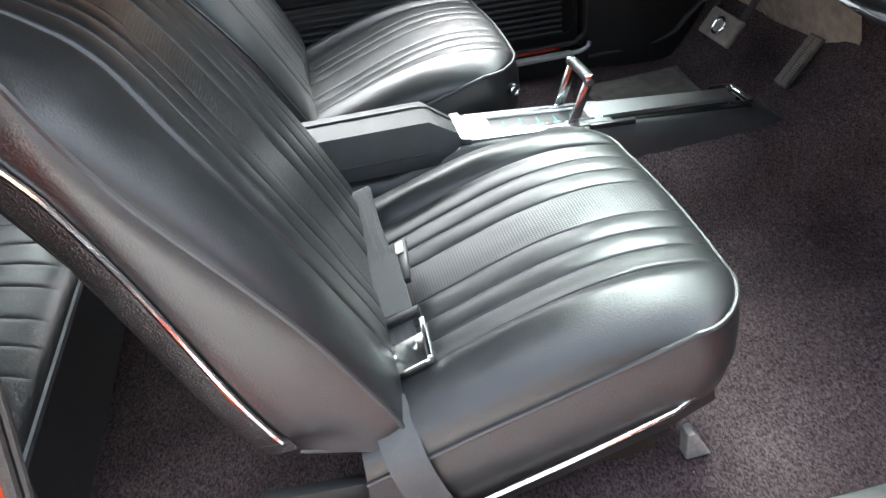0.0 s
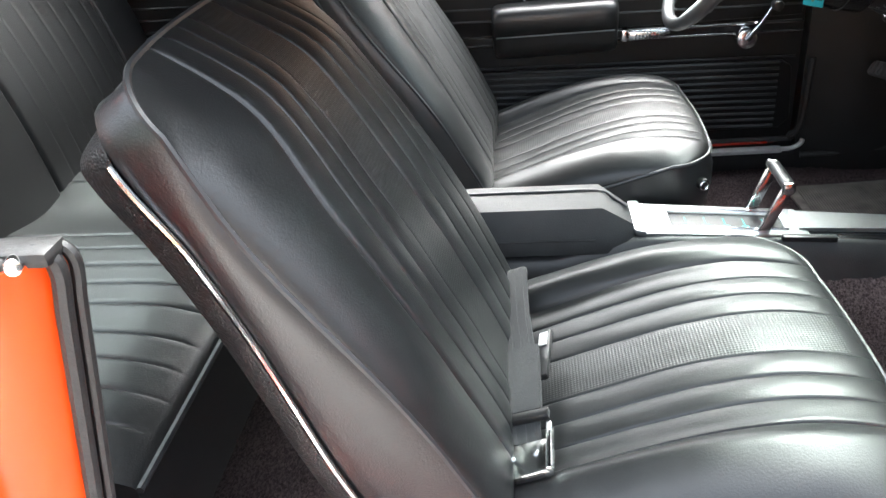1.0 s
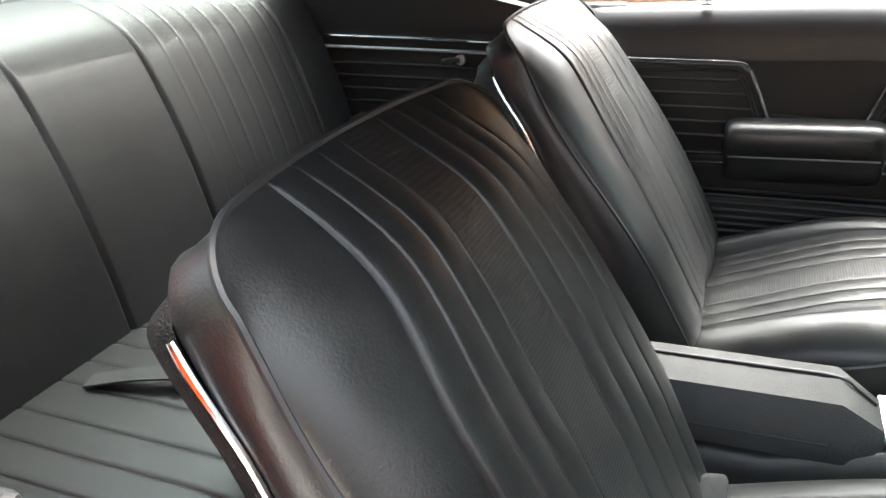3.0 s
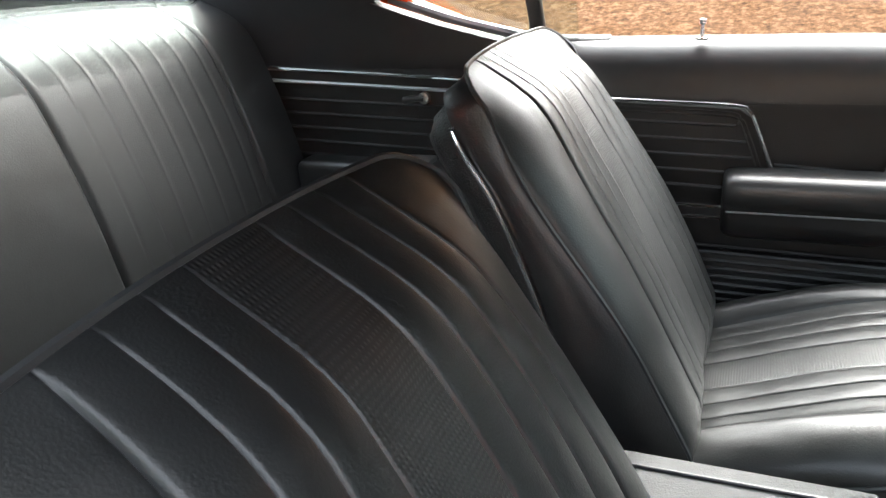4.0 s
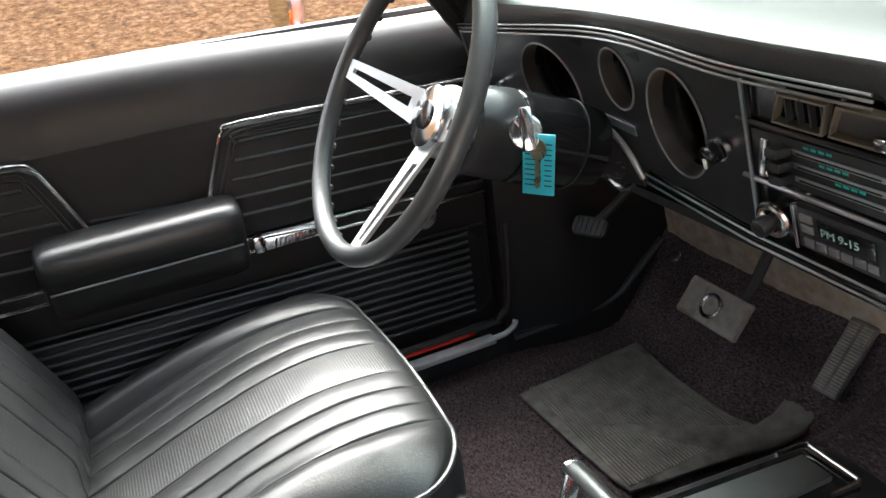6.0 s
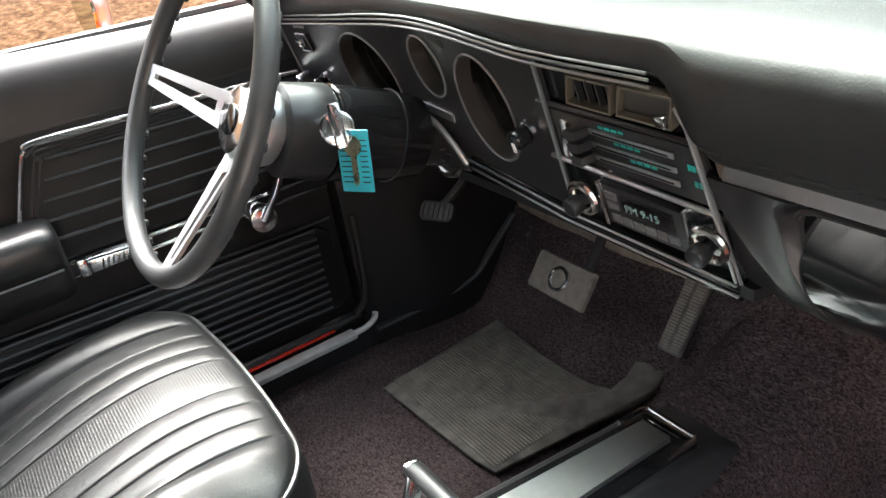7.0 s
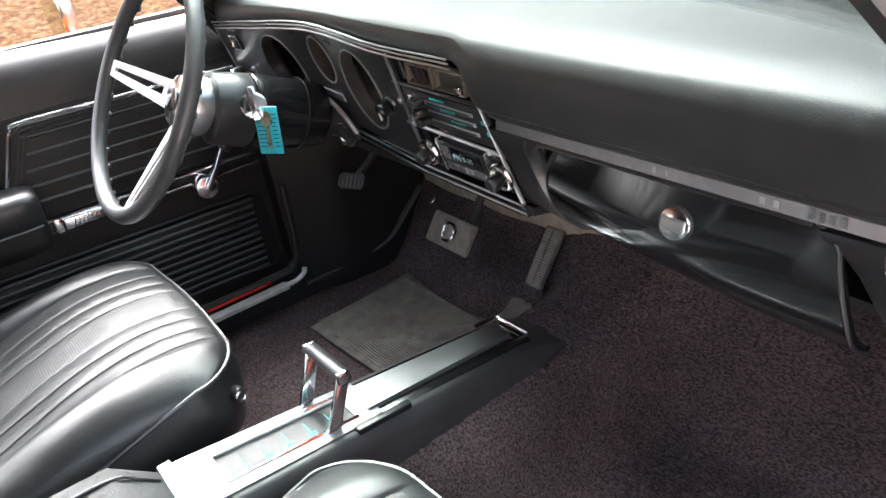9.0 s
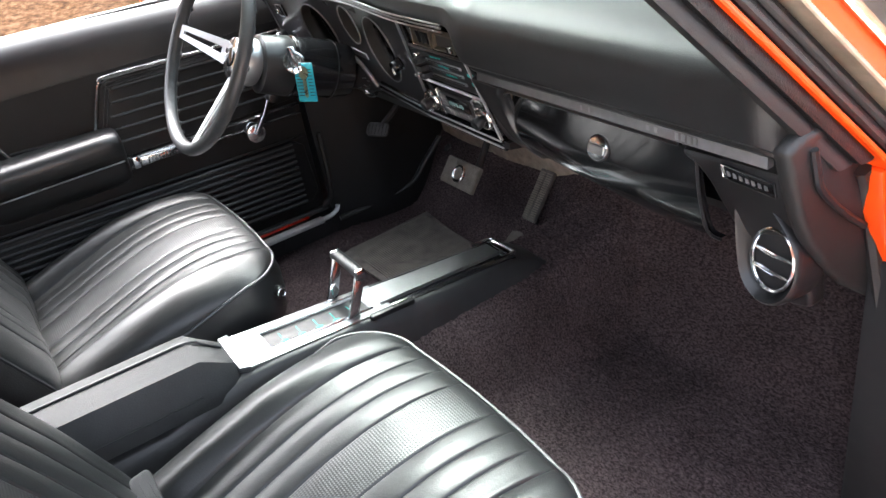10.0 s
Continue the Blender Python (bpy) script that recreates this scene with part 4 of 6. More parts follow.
# ---- console between the seats ----
def console():
    o = thing("centre_console", (0.2, 0, 0.35), "black moulded centre console with bright top plate and padded armrest", "console")

    def rings(stations):
        out = []
        for x, zt, wt, zb, wb in stations:
            out.append([(x, -wb, zb), (x, -(wt + (wb - wt) * 0.25), zt - 0.03), (x, -wt, zt - 0.004), (x, -wt + 0.006, zt), (x, wt - 0.006, zt), (x, wt, zt - 0.004), (x, wt + (wb - wt) * 0.25, zt - 0.03), (x, wb, zb)])
        return out

    part("body", loft(rings([(-0.30, 0.520, 0.075, 0.33, 0.105), (0.0, 0.515, 0.075, 0.33, 0.105), (0.14, 0.545, 0.068, 0.33, 0.105), (0.20, 0.543, 0.066, 0.33, 0.105), (0.45, 0.523, 0.058, 0.34, 0.10), (0.70, 0.497, 0.056, 0.37, 0.095), (0.750, 0.480, 0.054, 0.39, 0.088), (0.815, 0.435, 0.050, 0.40, 0.08)])), CONSOLE, o)
    # armrest
    arm = []
    for x, zt, w in ((-0.30, 0.603, 0.060), (0.085, 0.598, 0.060), (0.138, 0.560, 0.050)):
        h = 0.075 if x < 0.1 else 0.034
        arm.append([(x, -w - 0.014, zt - h), (x, -w - 0.012, zt - h * 0.62), (x, -w + 0.012, zt), (x, w - 0.012, zt), (x, w + 0.012, zt - h * 0.62), (x, w + 0.014, zt - h)])
    part("armrest", bevelled(loft(arm), 0.007, 3, 12), ARMREST, o, "padded grey-black vinyl armrest lid")
    for s in (-1, 1):
        part("armrest_trim", tube([(-0.30, s * 0.0775, 0.556), (0.07, s * 0.0765, 0.552)], 0.0016, 6), MATTE, o)
        part("side_strip", tube([(-0.28, s * 0.090, 0.470), (0.10, s * 0.092, 0.470), (0.12, s * 0.093, 0.468)], 0.003, 6), SATIN, o)
        # pale grey tube drawn for the glint along the moulded crease
        part("side_crease", tube([(0.14, s * 0.093, 0.44), (0.45, s * 0.090, 0.425), (0.70, s * 0.084, 0.420), (0.805, s * 0.070, 0.412)], 0.0028, 8), STRIP, o)
    part("armrest_bead", tube(smooth_path([(-0.29, 0.020, 0.604), (0.0, 0.020, 0.6015), (0.083, 0.020, 0.599), (0.11, 0.018, 0.583), (0.134, 0.016, 0.565)], 5), 0.0022, 6), PIPING, o)
    part("hinge_plate", prism([(0.138, -0.056), (0.158, -0.060), (0.158, 0.060), (0.138, 0.056)], lambda a, b, d: (a, b, 0.545 + d - 0.1 * (a - 0.15)), 0, 0.012, 0.003), SATIN, o)

    def Z(x):
        return 0.549 - (x - 0.15) * 0.083

    def place(a, b, d):
        return (a, b, Z(a) + d)

    taper = lambda x: 0.057 - (x - 0.15) * 0.030
    plate = part("top_plate", prism([(0.155, -taper(0.155)), (0.43, -taper(0.43)), (0.43, taper(0.43)), (0.155, taper(0.155))], place, -0.008, 0.003, 0.002, holes=[[(0.205, -0.030), (0.205, 0.030), (0.395, 0.028), (0.395, -0.028)]]), BRUSHED, o, "bright brushed aluminium top plate")
    part("nose_frame", joined(*[tube([place(*p, 0.005) for p in seg], 0.0035, 6) for seg in ([(0.665, -0.041), (0.705, -0.041), (0.714, -0.036)], [(0.665, 0.041), (0.705, 0.041), (0.714, 0.036)], [(0.714, -0.038), (0.714, 0.038)])]), CHROME, o)
    part("nose_plate", prism([(0.698, -0.034), (0.698, 0.034), (0.712, 0.036), (0.712, -0.036)], place, 0.0, 0.006, 0.002), CHROME, o, "bright chrome end plate")
    part("gear_indicator", prism([(0.207, -0.029), (0.207, 0.029), (0.394, 0.027), (0.394, -0.027)], place, -0.006, -0.002), GLOSS, o, "dark gear position window with teal marks")
    ind = [c for c in o.children if c.name.startswith("gear_indicator")][-1]
    for k in range(5):
        x = 0.235 + 0.033 * k
        part("mark", prism([(x - 0.0035, -0.014), (x - 0.0035, 0.014), (x - 0.0015, 0.014), (x - 0.0015, -0.014)], place, -0.002, -0.0012), TEAL, ind)
        part("letter", prism([(x - 0.008, -0.019), (x + 0.004, -0.019), (x + 0.004, -0.012), (x - 0.008, -0.012)], place, -0.002, -0.0012), TEAL, ind)
    for y in (-0.034, 0.034):
        part("window_rim", tube([place(0.200, y, 0.004), place(0.398, y * 0.92, 0.004)], 0.0025, 6), CHROME, o)
    part("front_frame", prism([(0.43, -taper(0.43)), (0.714, -taper(0.714)), (0.714, taper(0.714)), (0.43, taper(0.43))], place, -0.010, -0.001, 0.001), GLOSS, o, "gloss black frame")
    part("slide_cover", prism([(0.415, -0.030), (0.415, 0.032), (0.690, 0.024), (0.690, -0.020)], place, 0.0, 0.0075, 0.0), BRUSHED, o, "brushed aluminium slide cover")
    part("slot_tab", prism([(0.38, -0.062), (0.47, -0.059), (0.47, -0.047), (0.38, -0.050)], place, -0.004, 0.006, 0.002), PLASTIC, o)
    for x, y in ((0.163, 0.046), (0.163, -0.048), (0.705, -0.030)):
        part("screw", disc(place(x, y, 0.004), (0, 0, 1), 0.004, 0.003, 12), CHROME, o)
    # shifter
    sh = thing("gear_shifter", (0.36, 0, 0.53), "chrome horseshoe gear shifter with black grip bar", "gear shifter")
    for s in (-1, 1):
        part("leg", prism([(0.335, 0.520), (0.357, 0.520), (0.392, 0.612), (0.374, 0.616)], lambda a, b, d, s=s: (a, s * (d - 0.03 * (0.616 - b)), b), 0.040, 0.0475, 0.002), CHROME, sh)
    part("grip", loft([[(0.383 + 0.011 * math.cos(t), y, 0.620 + 0.008 * math.sin(t) + dz) for t in (2 * math.pi * k / 12 for k in range(12))] for y, dz in ((-0.050, -0.006), (-0.049, 0), (-0.03, 0.0015), (0.03, 0.0015), (0.049, 0), (0.050, -0.006))]), PLASTIC, sh, "black grip bar")
    for s in (-1, 1):
        part("release_button", box(0.374, 0.392, s * 0.048 - 0.003, s * 0.048 + 0.003, 0.608, 0.628, 0.002), CHROME, sh)


console()


# ---- driver's door ----
def car_door(name, label, at, swing=None):
    """A car door built on the driver's side; swing carries it to another place."""
    d = thing(name, at, label, "car door", kind="structure")
    Y = 0.72

    def P(a, b, dd):
        lean = 0.05 * step(0.92, 1.0, b)
        return (a, Y - dd + lean, b)

    part("outer_skin", prism([(-0.46, 0.20), (0.70, 0.20), (0.76, 0.97), (-0.44, 0.99)], lambda a, b, dd: (a, dd, b), 0.86, 0.91, 0.02), PAINT, d)
    core = slab(lambda u, v: (u, Y + 0.012 + 0.045 * step(0.93, 1.0, v), v), lin(-0.455, 0.635, 12), [0.385, 0.45, 0.6, 0.8, 0.85, 0.895], 0.03, (0, 1, 0))
    part("panel", core, PANEL, d)
    sec = [(0.838, 0.984), (0.822, 0.999), (0.800, 1.004), (0.780, 1.002), (0.764, 0.994), (0.751, 0.980), (0.742, 0.962), (0.736, 0.940), (0.7325, 0.915), (0.733, 0.890)]
    rows = []
    for x in lin(-0.455, 0.66, 24):
        fall = 0.020 * step(0.0, 0.66, x)
        rows.append([(x, q, z - fall * step(0.90, 0.97, z)) for q, z in sec] + [(x, 0.80, 0.90), (x, 0.838, 0.95)])
    part("top_roll", loft(rows), DASH, d, "padded black vinyl window ledge")
    part("outer_belt", box(-0.44, 0.68, 0.845, 0.875, 0.965, 0.985, 0.005), PAINT, d)
    part("window_seal", tube([(-0.44, 0.815, 0.998), (0.1, 0.815, 0.995), (0.64, 0.815, 0.985)], 0.010, 8), WEATHERSTRIP, d)
    # raised ribbed fields
    part("rear_field", prism([(-0.45, 0.700), (-0.450, 0.905), (-0.095, 0.888), (-0.073, 0.872), (-0.030, 0.760), (-0.030, 0.700)], P, -0.012, 0.004, 0.004), PANEL, d)
    part("front_field", prism([(0.142, 0.700), (0.142, 0.755), (0.190, 0.866), (0.212, 0.880), (0.625, 0.872), (0.625, 0.700)], P, -0.012, 0.004, 0.004), PANEL, d)
    part("trim_rear", tube(smooth_path([P(-0.45, 0.908, 0.006), P(-0.2, 0.898, 0.006), P(-0.100, 0.893, 0.006), P(-0.078, 0.883, 0.006), P(-0.066, 0.862, 0.006), P(-0.029, 0.770, 0.006)], 6), 0.0042, 8), CHROME, d, "bright chrome border strip")
    part("trim_front", tube(smooth_path([P(0.142, 0.760, 0.006), P(0.182, 0.858, 0.006), P(0.193, 0.876, 0.006), P(0.215, 0.886, 0.006), P(0.40, 0.881, 0.006), P(0.625, 0.874, 0.006)], 6), 0.0042, 8), CHROME, d, "bright chrome border strip")
    for off in (0.012, 0.020):
        part("embossed_border", tube(smooth_path([P(-0.45, 0.908 - off, 0.004), P(-0.2, 0.898 - off, 0.004), P(-0.106, 0.893 - off, 0.004), P(-0.086 - 0.5 * off, 0.880 - off, 0.004), P(-0.070 - off, 0.858, 0.004), P(-0.033 - off, 0.765, 0.004)], 6), 0.0017, 6), PIPING, d)
        part("embossed_border", tube(smooth_path([P(0.146 + off, 0.760, 0.004), P(0.186 + off, 0.854, 0.004), P(0.199 + 0.5 * off, 0.874 - off, 0.004), P(0.222, 0.885 - off, 0.004), P(0.40, 0.881 - off, 0.004), P(0.625, 0.874 - off, 0.004)], 6), 0.0017, 6), PIPING, d)
    part("centre_bead", tube([P(-0.028, 0.783, -0.010), P(0.142, 0.772, -0.010)], 0.0022, 6), PIPING, d)
    # ribs use the paler piping vinyl, standing in for light along their edges
    for k in range(5):
        z = 0.857 - 0.030 * k
        xr = -0.092 + 0.012 * k if k else -0.10
        part("rib", tube([P(-0.45, z + 0.012, 0.003), P(xr, z, 0.003)], 0.004, 6, flat=0.8), PIPING, d)
        xf = 0.215 - 0.012 * k
        part("rib", tube([P(xf, z, 0.003), P(0.62, z - 0.010, 0.003)], 0.004, 6, flat=0.8), PIPING, d)
    for k in range(3):
        part("fine_rib", tube([P(0.225, 0.874 - 0.006 * k, 0.004), P(0.62, 0.865 - 0.006 * k, 0.004)], 0.0018, 6), PLASTIC, d)
    for z in (0.694, 0.672):
        part("belt_strip", tube([P(-0.45, z + 0.012, 0.006), P(-0.10, z + 0.006, 0.006)], 0.0035, 6), CHROME, d)
        part("belt_strip", tube([P(0.19, z, 0.006), P(0.63, z - 0.008, 0.006)], 0.0035, 6), CHROME, d)
    part("belt_strip_fill", prism([(-0.45, 0.684), (-0.45, 0.706), (0.63, 0.686), (0.63, 0.664)], P, -0.012, 0.003, 0.001), PLASTIC, d)
    # armrest
    arm = []
    for x, k in ((-0.114, 0.30), (-0.112, 0.62), (-0.106, 0.84), (-0.096, 0.95), (-0.080, 1.0), (0.154, 1.0), (0.170, 0.95), (0.180, 0.84), (0.186, 0.62), (0.188, 0.30)):
        w, f = 0.085 * (0.45 + 0.55 * k), 0.62 + 0.38 * k
        sec = ((0, 0.650), (0.40, 0.651), (0.56, 0.660), (0.68, 0.690), (0.71, 0.708), (0.74, 0.714), (0.90, 0.724), (0.985, 0.740), (1.0, 0.754), (0.97, 0.768), (0.88, 0.778), (0.70, 0.783), (0.40, 0.783), (0, 0.780))
        arm.append([(x, Y - w * q, 0.716 + (z - 0.716) * f) for q, z in sec])
    part("armrest", loft(arm), VINYL_SOFT, d, "padded black vinyl armrest")
    part("armrest_strip", tube([(-0.105, Y - 0.066, 0.712), (0.178, Y - 0.066, 0.712)], 0.002, 6), SATIN, d)
    # lever
    lever = joined(box(0.198, 0.215, Y - 0.020, Y, 0.668, 0.698, 0.004), prism([(0.215, 0.694), (0.315, 0.688), (0.315, 0.680), (0.270, 0.672), (0.215, 0.670)], P, 0.004, 0.022, 0.004))
    part("door_handle", lever, CHROME, d, "ribbed chrome inside door lever")
    for k in range(9):
        part("handle_rib", tube([P(0.232 + k * 0.008, 0.674, 0.023), P(0.236 + k * 0.008, 0.690, 0.023)], 0.0016, 5), CHROME, d)
    # crank
    cr = part("crank_boss", disc((0.492, Y - 0.022, 0.660), (0, 1, 0), 0.025, 0.04, 24, bev=0.006), CHROME, d, "chrome window crank")
    part("crank_arm", tube([(0.492, Y - 0.040, 0.660), (0.520, Y - 0.048, 0.700), (0.540, Y - 0.050, 0.735)], [0.014, 0.011, 0.009], 10, flat=0.6), CHROME, cr)
    part("crank_knob", disc((0.545, Y - 0.066, 0.742), (0, 1, 0), 0.012, 0.03, 16, bev=0.004), PLASTIC, cr, "black crank knob")
    # lower ribs
    part("kick_field", prism([(-0.45, 0.425), (-0.45, 0.618), (0.590, 0.592), (0.615, 0.575), (0.625, 0.44), (0.60, 0.415)], P, -0.012, 0.004, 0.004), PANEL, d)
    part("kick_line", tube([P(-0.45, 0.628, 0.004), P(0.62, 0.600, 0.004)], 0.003, 6), PLASTIC, d)
    # paler vinyl again, for the highlights along these ribs
    for k in range(11):
        z = 0.604 - 0.0165 * k
        part("kick_rib", tube([P(-0.45, z + 0.010, 0.004), P(0.585, z - 0.016, 0.004)], 0.0042, 6), PIPING, d)
    part("sill_edge", box(-0.30, 0.57, 0.694, 0.722, 0.3815, 0.3860, 0.001), RED_PAINT, d, "red painted lower door edge")
    part("lower_seal", tube(smooth_path([(0.10, 0.708, 0.392), (0.58, 0.706, 0.388), (0.625, 0.700, 0.400), (0.648, 0.695, 0.44), (0.655, 0.695, 0.60)], 6), 0.008, 8), WEATHERSTRIP, d)
    # lock
    lk = part("lock_base", disc((-0.17, 0.757, 1.008), (0, 0, 1), 0.013, 0.006, 24, bev=0.002), CHROME, d, "chrome door lock button")
    part("lock_stem", disc((-0.17, 0.757, 1.022), (0, 0, 1), 0.0035, 0.03, 12), CHROME, lk)
    part("lock_cap", disc((-0.17, 0.757, 1.038), (0, 0, 1), 0.007, 0.010, 16, bev=0.003), CHROME, lk)
    if swing:
        for ob in d.children_recursive:
            ob.data.transform(swing)
            if swing.determinant() < 0:
                ob.data.flip_normals()
    return d


car_door("door_1", "closed black-trimmed driver's door with ribbed panels and bright strips", (0.1, 0.75, 0.38))
hinge = Matrix.Translation((0.76, -0.86, 0))
car_door("door_2", "wide open passenger's door trimmed in black ribbed vinyl", (0.5, -1.4, 0.38), hinge @ Matrix.Rotation(radians(66), 4, "Z") @ hinge.inverted() @ Matrix.Diagonal((1, -1, 1, 1)))
solid("sill_filler", box(-0.40, 0.74, 0.700, 0.788, 0.30, 0.366, 0.004), MATTE, "black sill structure under the driver's door", "sill", "structure")
solid("sill_strip", joined(box(-0.30, 0.600, 0.664, 0.690, 0.366, 0.378, 0.003), tube(smooth_path([(0.596, 0.677, 0.372), (0.625, 0.676, 0.374), (0.645, 0.676, 0.384), (0.650, 0.676, 0.396)], 5), 0.006, 10)), DULL_ALU, "aluminium sill strip beside the driver's carpet", "sill plate", "structure")
solid("kick_panel_driver", slab(lambda u, v: (u, 0.70 - 0.03 * step(0.64, 0.8, u), v), lin(0.64, 1.12, 10), lin(0.30, 0.97, 6), 0.09, (0, 1, 0)), PANEL, "black kick panel ahead of the driver's door", "trim panel", "structure")
solid("carpet_edge", tube(smooth_path([(0.655, 0.695, 0.345), (0.80, 0.680, 0.355), (0.885, 0.672, 0.375), (0.93, 0.664, 0.42), (0.99, 0.656, 0.48)], 6), 0.008, 8), WEATHERSTRIP, "black moulding along the carpet edge", "trim", "structure")
solid("kick_panel_passenger", slab(lambda u, v: (u, -0.705 - 0.065 * step(0.72, 0.45, v) * step(0.9, 0.7, u), v), lin(0.76, 1.12, 12), lin(0.30, 0.80, 14), 0.012, (0, -1, 0)), PLASTIC, "black kick panel ahead of the doorway", "trim panel", "structure")
solid("cowl_side_trim", bevelled(prism([(0.570, 0.957), (0.580, 0.93), (0.589, 0.903), (0.602, 0.870), (0.619, 0.837), (0.655, 0.788), (0.705, 0.737), (0.796, 0.666), (0.88, 0.60), (1.10, 0.55), (1.10, 0.97), (0.60, 0.967)], XZ(-0.718), 0.0, 0.022, 0.0), 0.008, 3), TRIM, "moulded black side trim between dashboard and doorway", "trim panel", "structure")


o = thing("cowl_pocket", (0.65, -0.72, 0.88), "flat dark plate for a recess's shade, with a raised lip, on the cowl side trim", "trim panel", kind="structure")
# flat dark plate in place of the shade inside the recess
part("pocket", prism([(0.612, 0.942), (0.622, 0.903), (0.655, 0.868), (0.706, 0.824), (0.712, 0.850), (0.680, 0.895), (0.650, 0.935)], XZ(-0.721), 0.0, 0.004, 0.001), MATTE, o)
part("lip", tube(smooth_path([(0.606, -0.721, 0.950), (0.611, -0.722, 0.930), (0.622, -0.722, 0.902), (0.660, -0.722, 0.862), (0.708, -0.722, 0.822)], 6), 0.0045, 8), PLASTIC, o)


# ---- dashboard ----
def dashboard():
    o = thing("dashboard", (0.75, 0, 0.8), "black padded vinyl dashboard with instrument cluster and glovebox", "dashboard")

    def D(y, z, d=0.0):
        """Place on the slanted cluster face, d proud of it."""
        return (0.650 - (z - 0.81) * 0.272 - d * 0.965, y, z - d * 0.26)

    # padded top
    def pad(y, k):
        zf = 0.974 + 0.033 * step(0.68, 0.28, y) - 0.015 * step(0.26, 0.0, y) - 0.050 * step(-0.090, -0.140, y)
        xf = 0.607 - 0.012 * step(-0.08, -0.15, y)
        xe = xw(y) + 0.015
        pts = [(xf + 0.012, zf - 0.006)]
        for a in (0, 18, 36, 54, 72, 90):
            a = radians(a)
            pts.append((xf - 0.006 + 0.135 * (1 - math.cos(a)) ** 2.2, zf + (1.032 - zf) * math.sin(a) ** 0.75))
        pts.append((xe, 1.036))
        return pts[k]

    ysd = lin(0.73, -0.700, 120)

    def padpt(y, q):
        k = min(6, int(q))
        a, b = pad(y, k), pad(y, k + 1)
        t = q - k
        end = 0.030 * step(0.66, 0.73, y) + 0.022 * step(-0.66, -0.70, y)
        return (a[0] + (b[0] - a[0]) * t + end, y, a[1] + (b[1] - a[1]) * t - end * 0.6)

    bm = slab(lambda u, v: padpt(v, u), [0, 0.5, 1, 1.5, 2, 2.5, 3, 3.5, 4, 4.5, 5, 5.5, 6, 6.5, 7], ysd, 0.02, (0.7, 0, -0.7))
    pad_ob = part("top_pad", bm, DASH, o, "padded black grained vinyl dash top")
    sub = pad_ob.modifiers.new("round", "SUBSURF")
    sub.levels = sub.render_levels = 1

    # cluster face with its dials
    def circle(y, z, ry, rz, n=40):
        return [(y + ry * math.cos(t), z + rz * math.sin(t)) for t in (2 * math.pi * k / n for k in range(n))]

    dials = [(0.443, 0.904, 0.075, 0.066), (0.274, 0.946, 0.031, 0.040), (0.176, 0.908, 0.047, 0.067)]
    outline = [(0.70, 0.800), (0.70, 0.962), (0.60, 0.972), (0.45, 0.985), (0.27, 0.999), (0.088, 0.983), (0.061, 0.983), (0.071, 0.803), (0.25, 0.826), (0.30, 0.80)]
    face = part("cluster_face", prism(outline, D, -0.012, 0.0, 0.0, holes=[circle(*q) for q in dials]), PLASTIC, o, "matte black instrument panel")
    for k, (y, z, ry, rz) in enumerate(dials):
        g = part("dial", prism(circle(y, z, ry * 0.90, rz * 0.90), D, -0.036, -0.032), DIALFACE, o, "deep recessed dial with faint markings")
        well = loft([[D(a, b, dd) for a, b in circle(y, z, ry * q, rz * q)] for dd, q in ((0.002, 1.0), (-0.016, 0.97), (-0.032, 0.905))], cap0=False, cap1=False)
        part("dial_well", well, DIALWELL, g)
        part("bezel", tube([D(a, b, 0.002) for a, b in circle(y, z, ry, rz)], 0.0015, 6, closed=True), STRIP, g, "thin grey metal bezel")
        if k != 1:
            for j in range(13):
                t = radians(220 - j * 20)
                a0, a1 = 0.66, 0.78
                part("tick", tube([D(y - ry * a0 * math.cos(t), z + rz * a0 * math.sin(t), -0.0315), D(y - ry * a1 * math.cos(t), z + rz * a1 * math.sin(t), -0.0315)], 0.0009, 4), GREY, g)
        if k == 0:
            part("needle", tube([D(y - 0.030, z - 0.006, -0.029), D(y - 0.052, z + 0.006, -0.029)], [0.003, 0.0012], 6), REDINK, g, "red pointer")
        gl = part("lens", prism(circle(y, z, ry * 0.94, rz * 0.94), D, -0.020, -0.0185), DIALGLASS, g)
        gl.visible_shadow = False
    # bright lines along the top edge
    for dz, m in ((0.009, SATIN), (0.003, STRIP), (-0.004, SATIN)):
        part("top_trim", tube(smooth_path([D(0.695, 0.964 + dz, 0.004), D(0.5, 0.983 + dz, 0.004), D(0.27, 1.001 + dz, 0.004), D(0.08, 0.987 + dz, 0.004), D(-0.085, 0.986 + dz, 0.004)], 8), 0.0015, 6), m, o)
    part("left_trim", tube([D(0.697, 0.962, 0.003), D(0.70, 0.82, 0.003)], 0.002, 6), SATIN, o)
    part("lower_trim", prism([(0.255, 0.826), (0.085, 0.803), (-0.136, 0.795), (-0.136, 0.770), (0.085, 0.778), (0.26, 0.804)], D, -0.01, 0.004, 0.003), GLOSS, o, "dark lower edge strip with bright beads")
    for dz in (0.0, -0.013):
        part("lower_bead", tube([D(0.258, 0.823 + dz, 0.006), D(0.085, 0.801 + dz, 0.006), D(-0.136, 0.793 + dz, 0.006)], 0.0016, 6), SATIN, o)
    part("divider_trim", tube([D(0.060, 0.984, 0.004), D(0.070, 0.803, 0.004)], 0.0026, 6), SATIN, o)
    # switches
    sw = part("wiper_switch", prism([(0.642, 0.950), (0.606, 0.952), (0.604, 0.924), (0.640, 0.922)], D, 0.0, 0.004, 0.001), MATTE, o, "wiper switch in a thin bright frame")
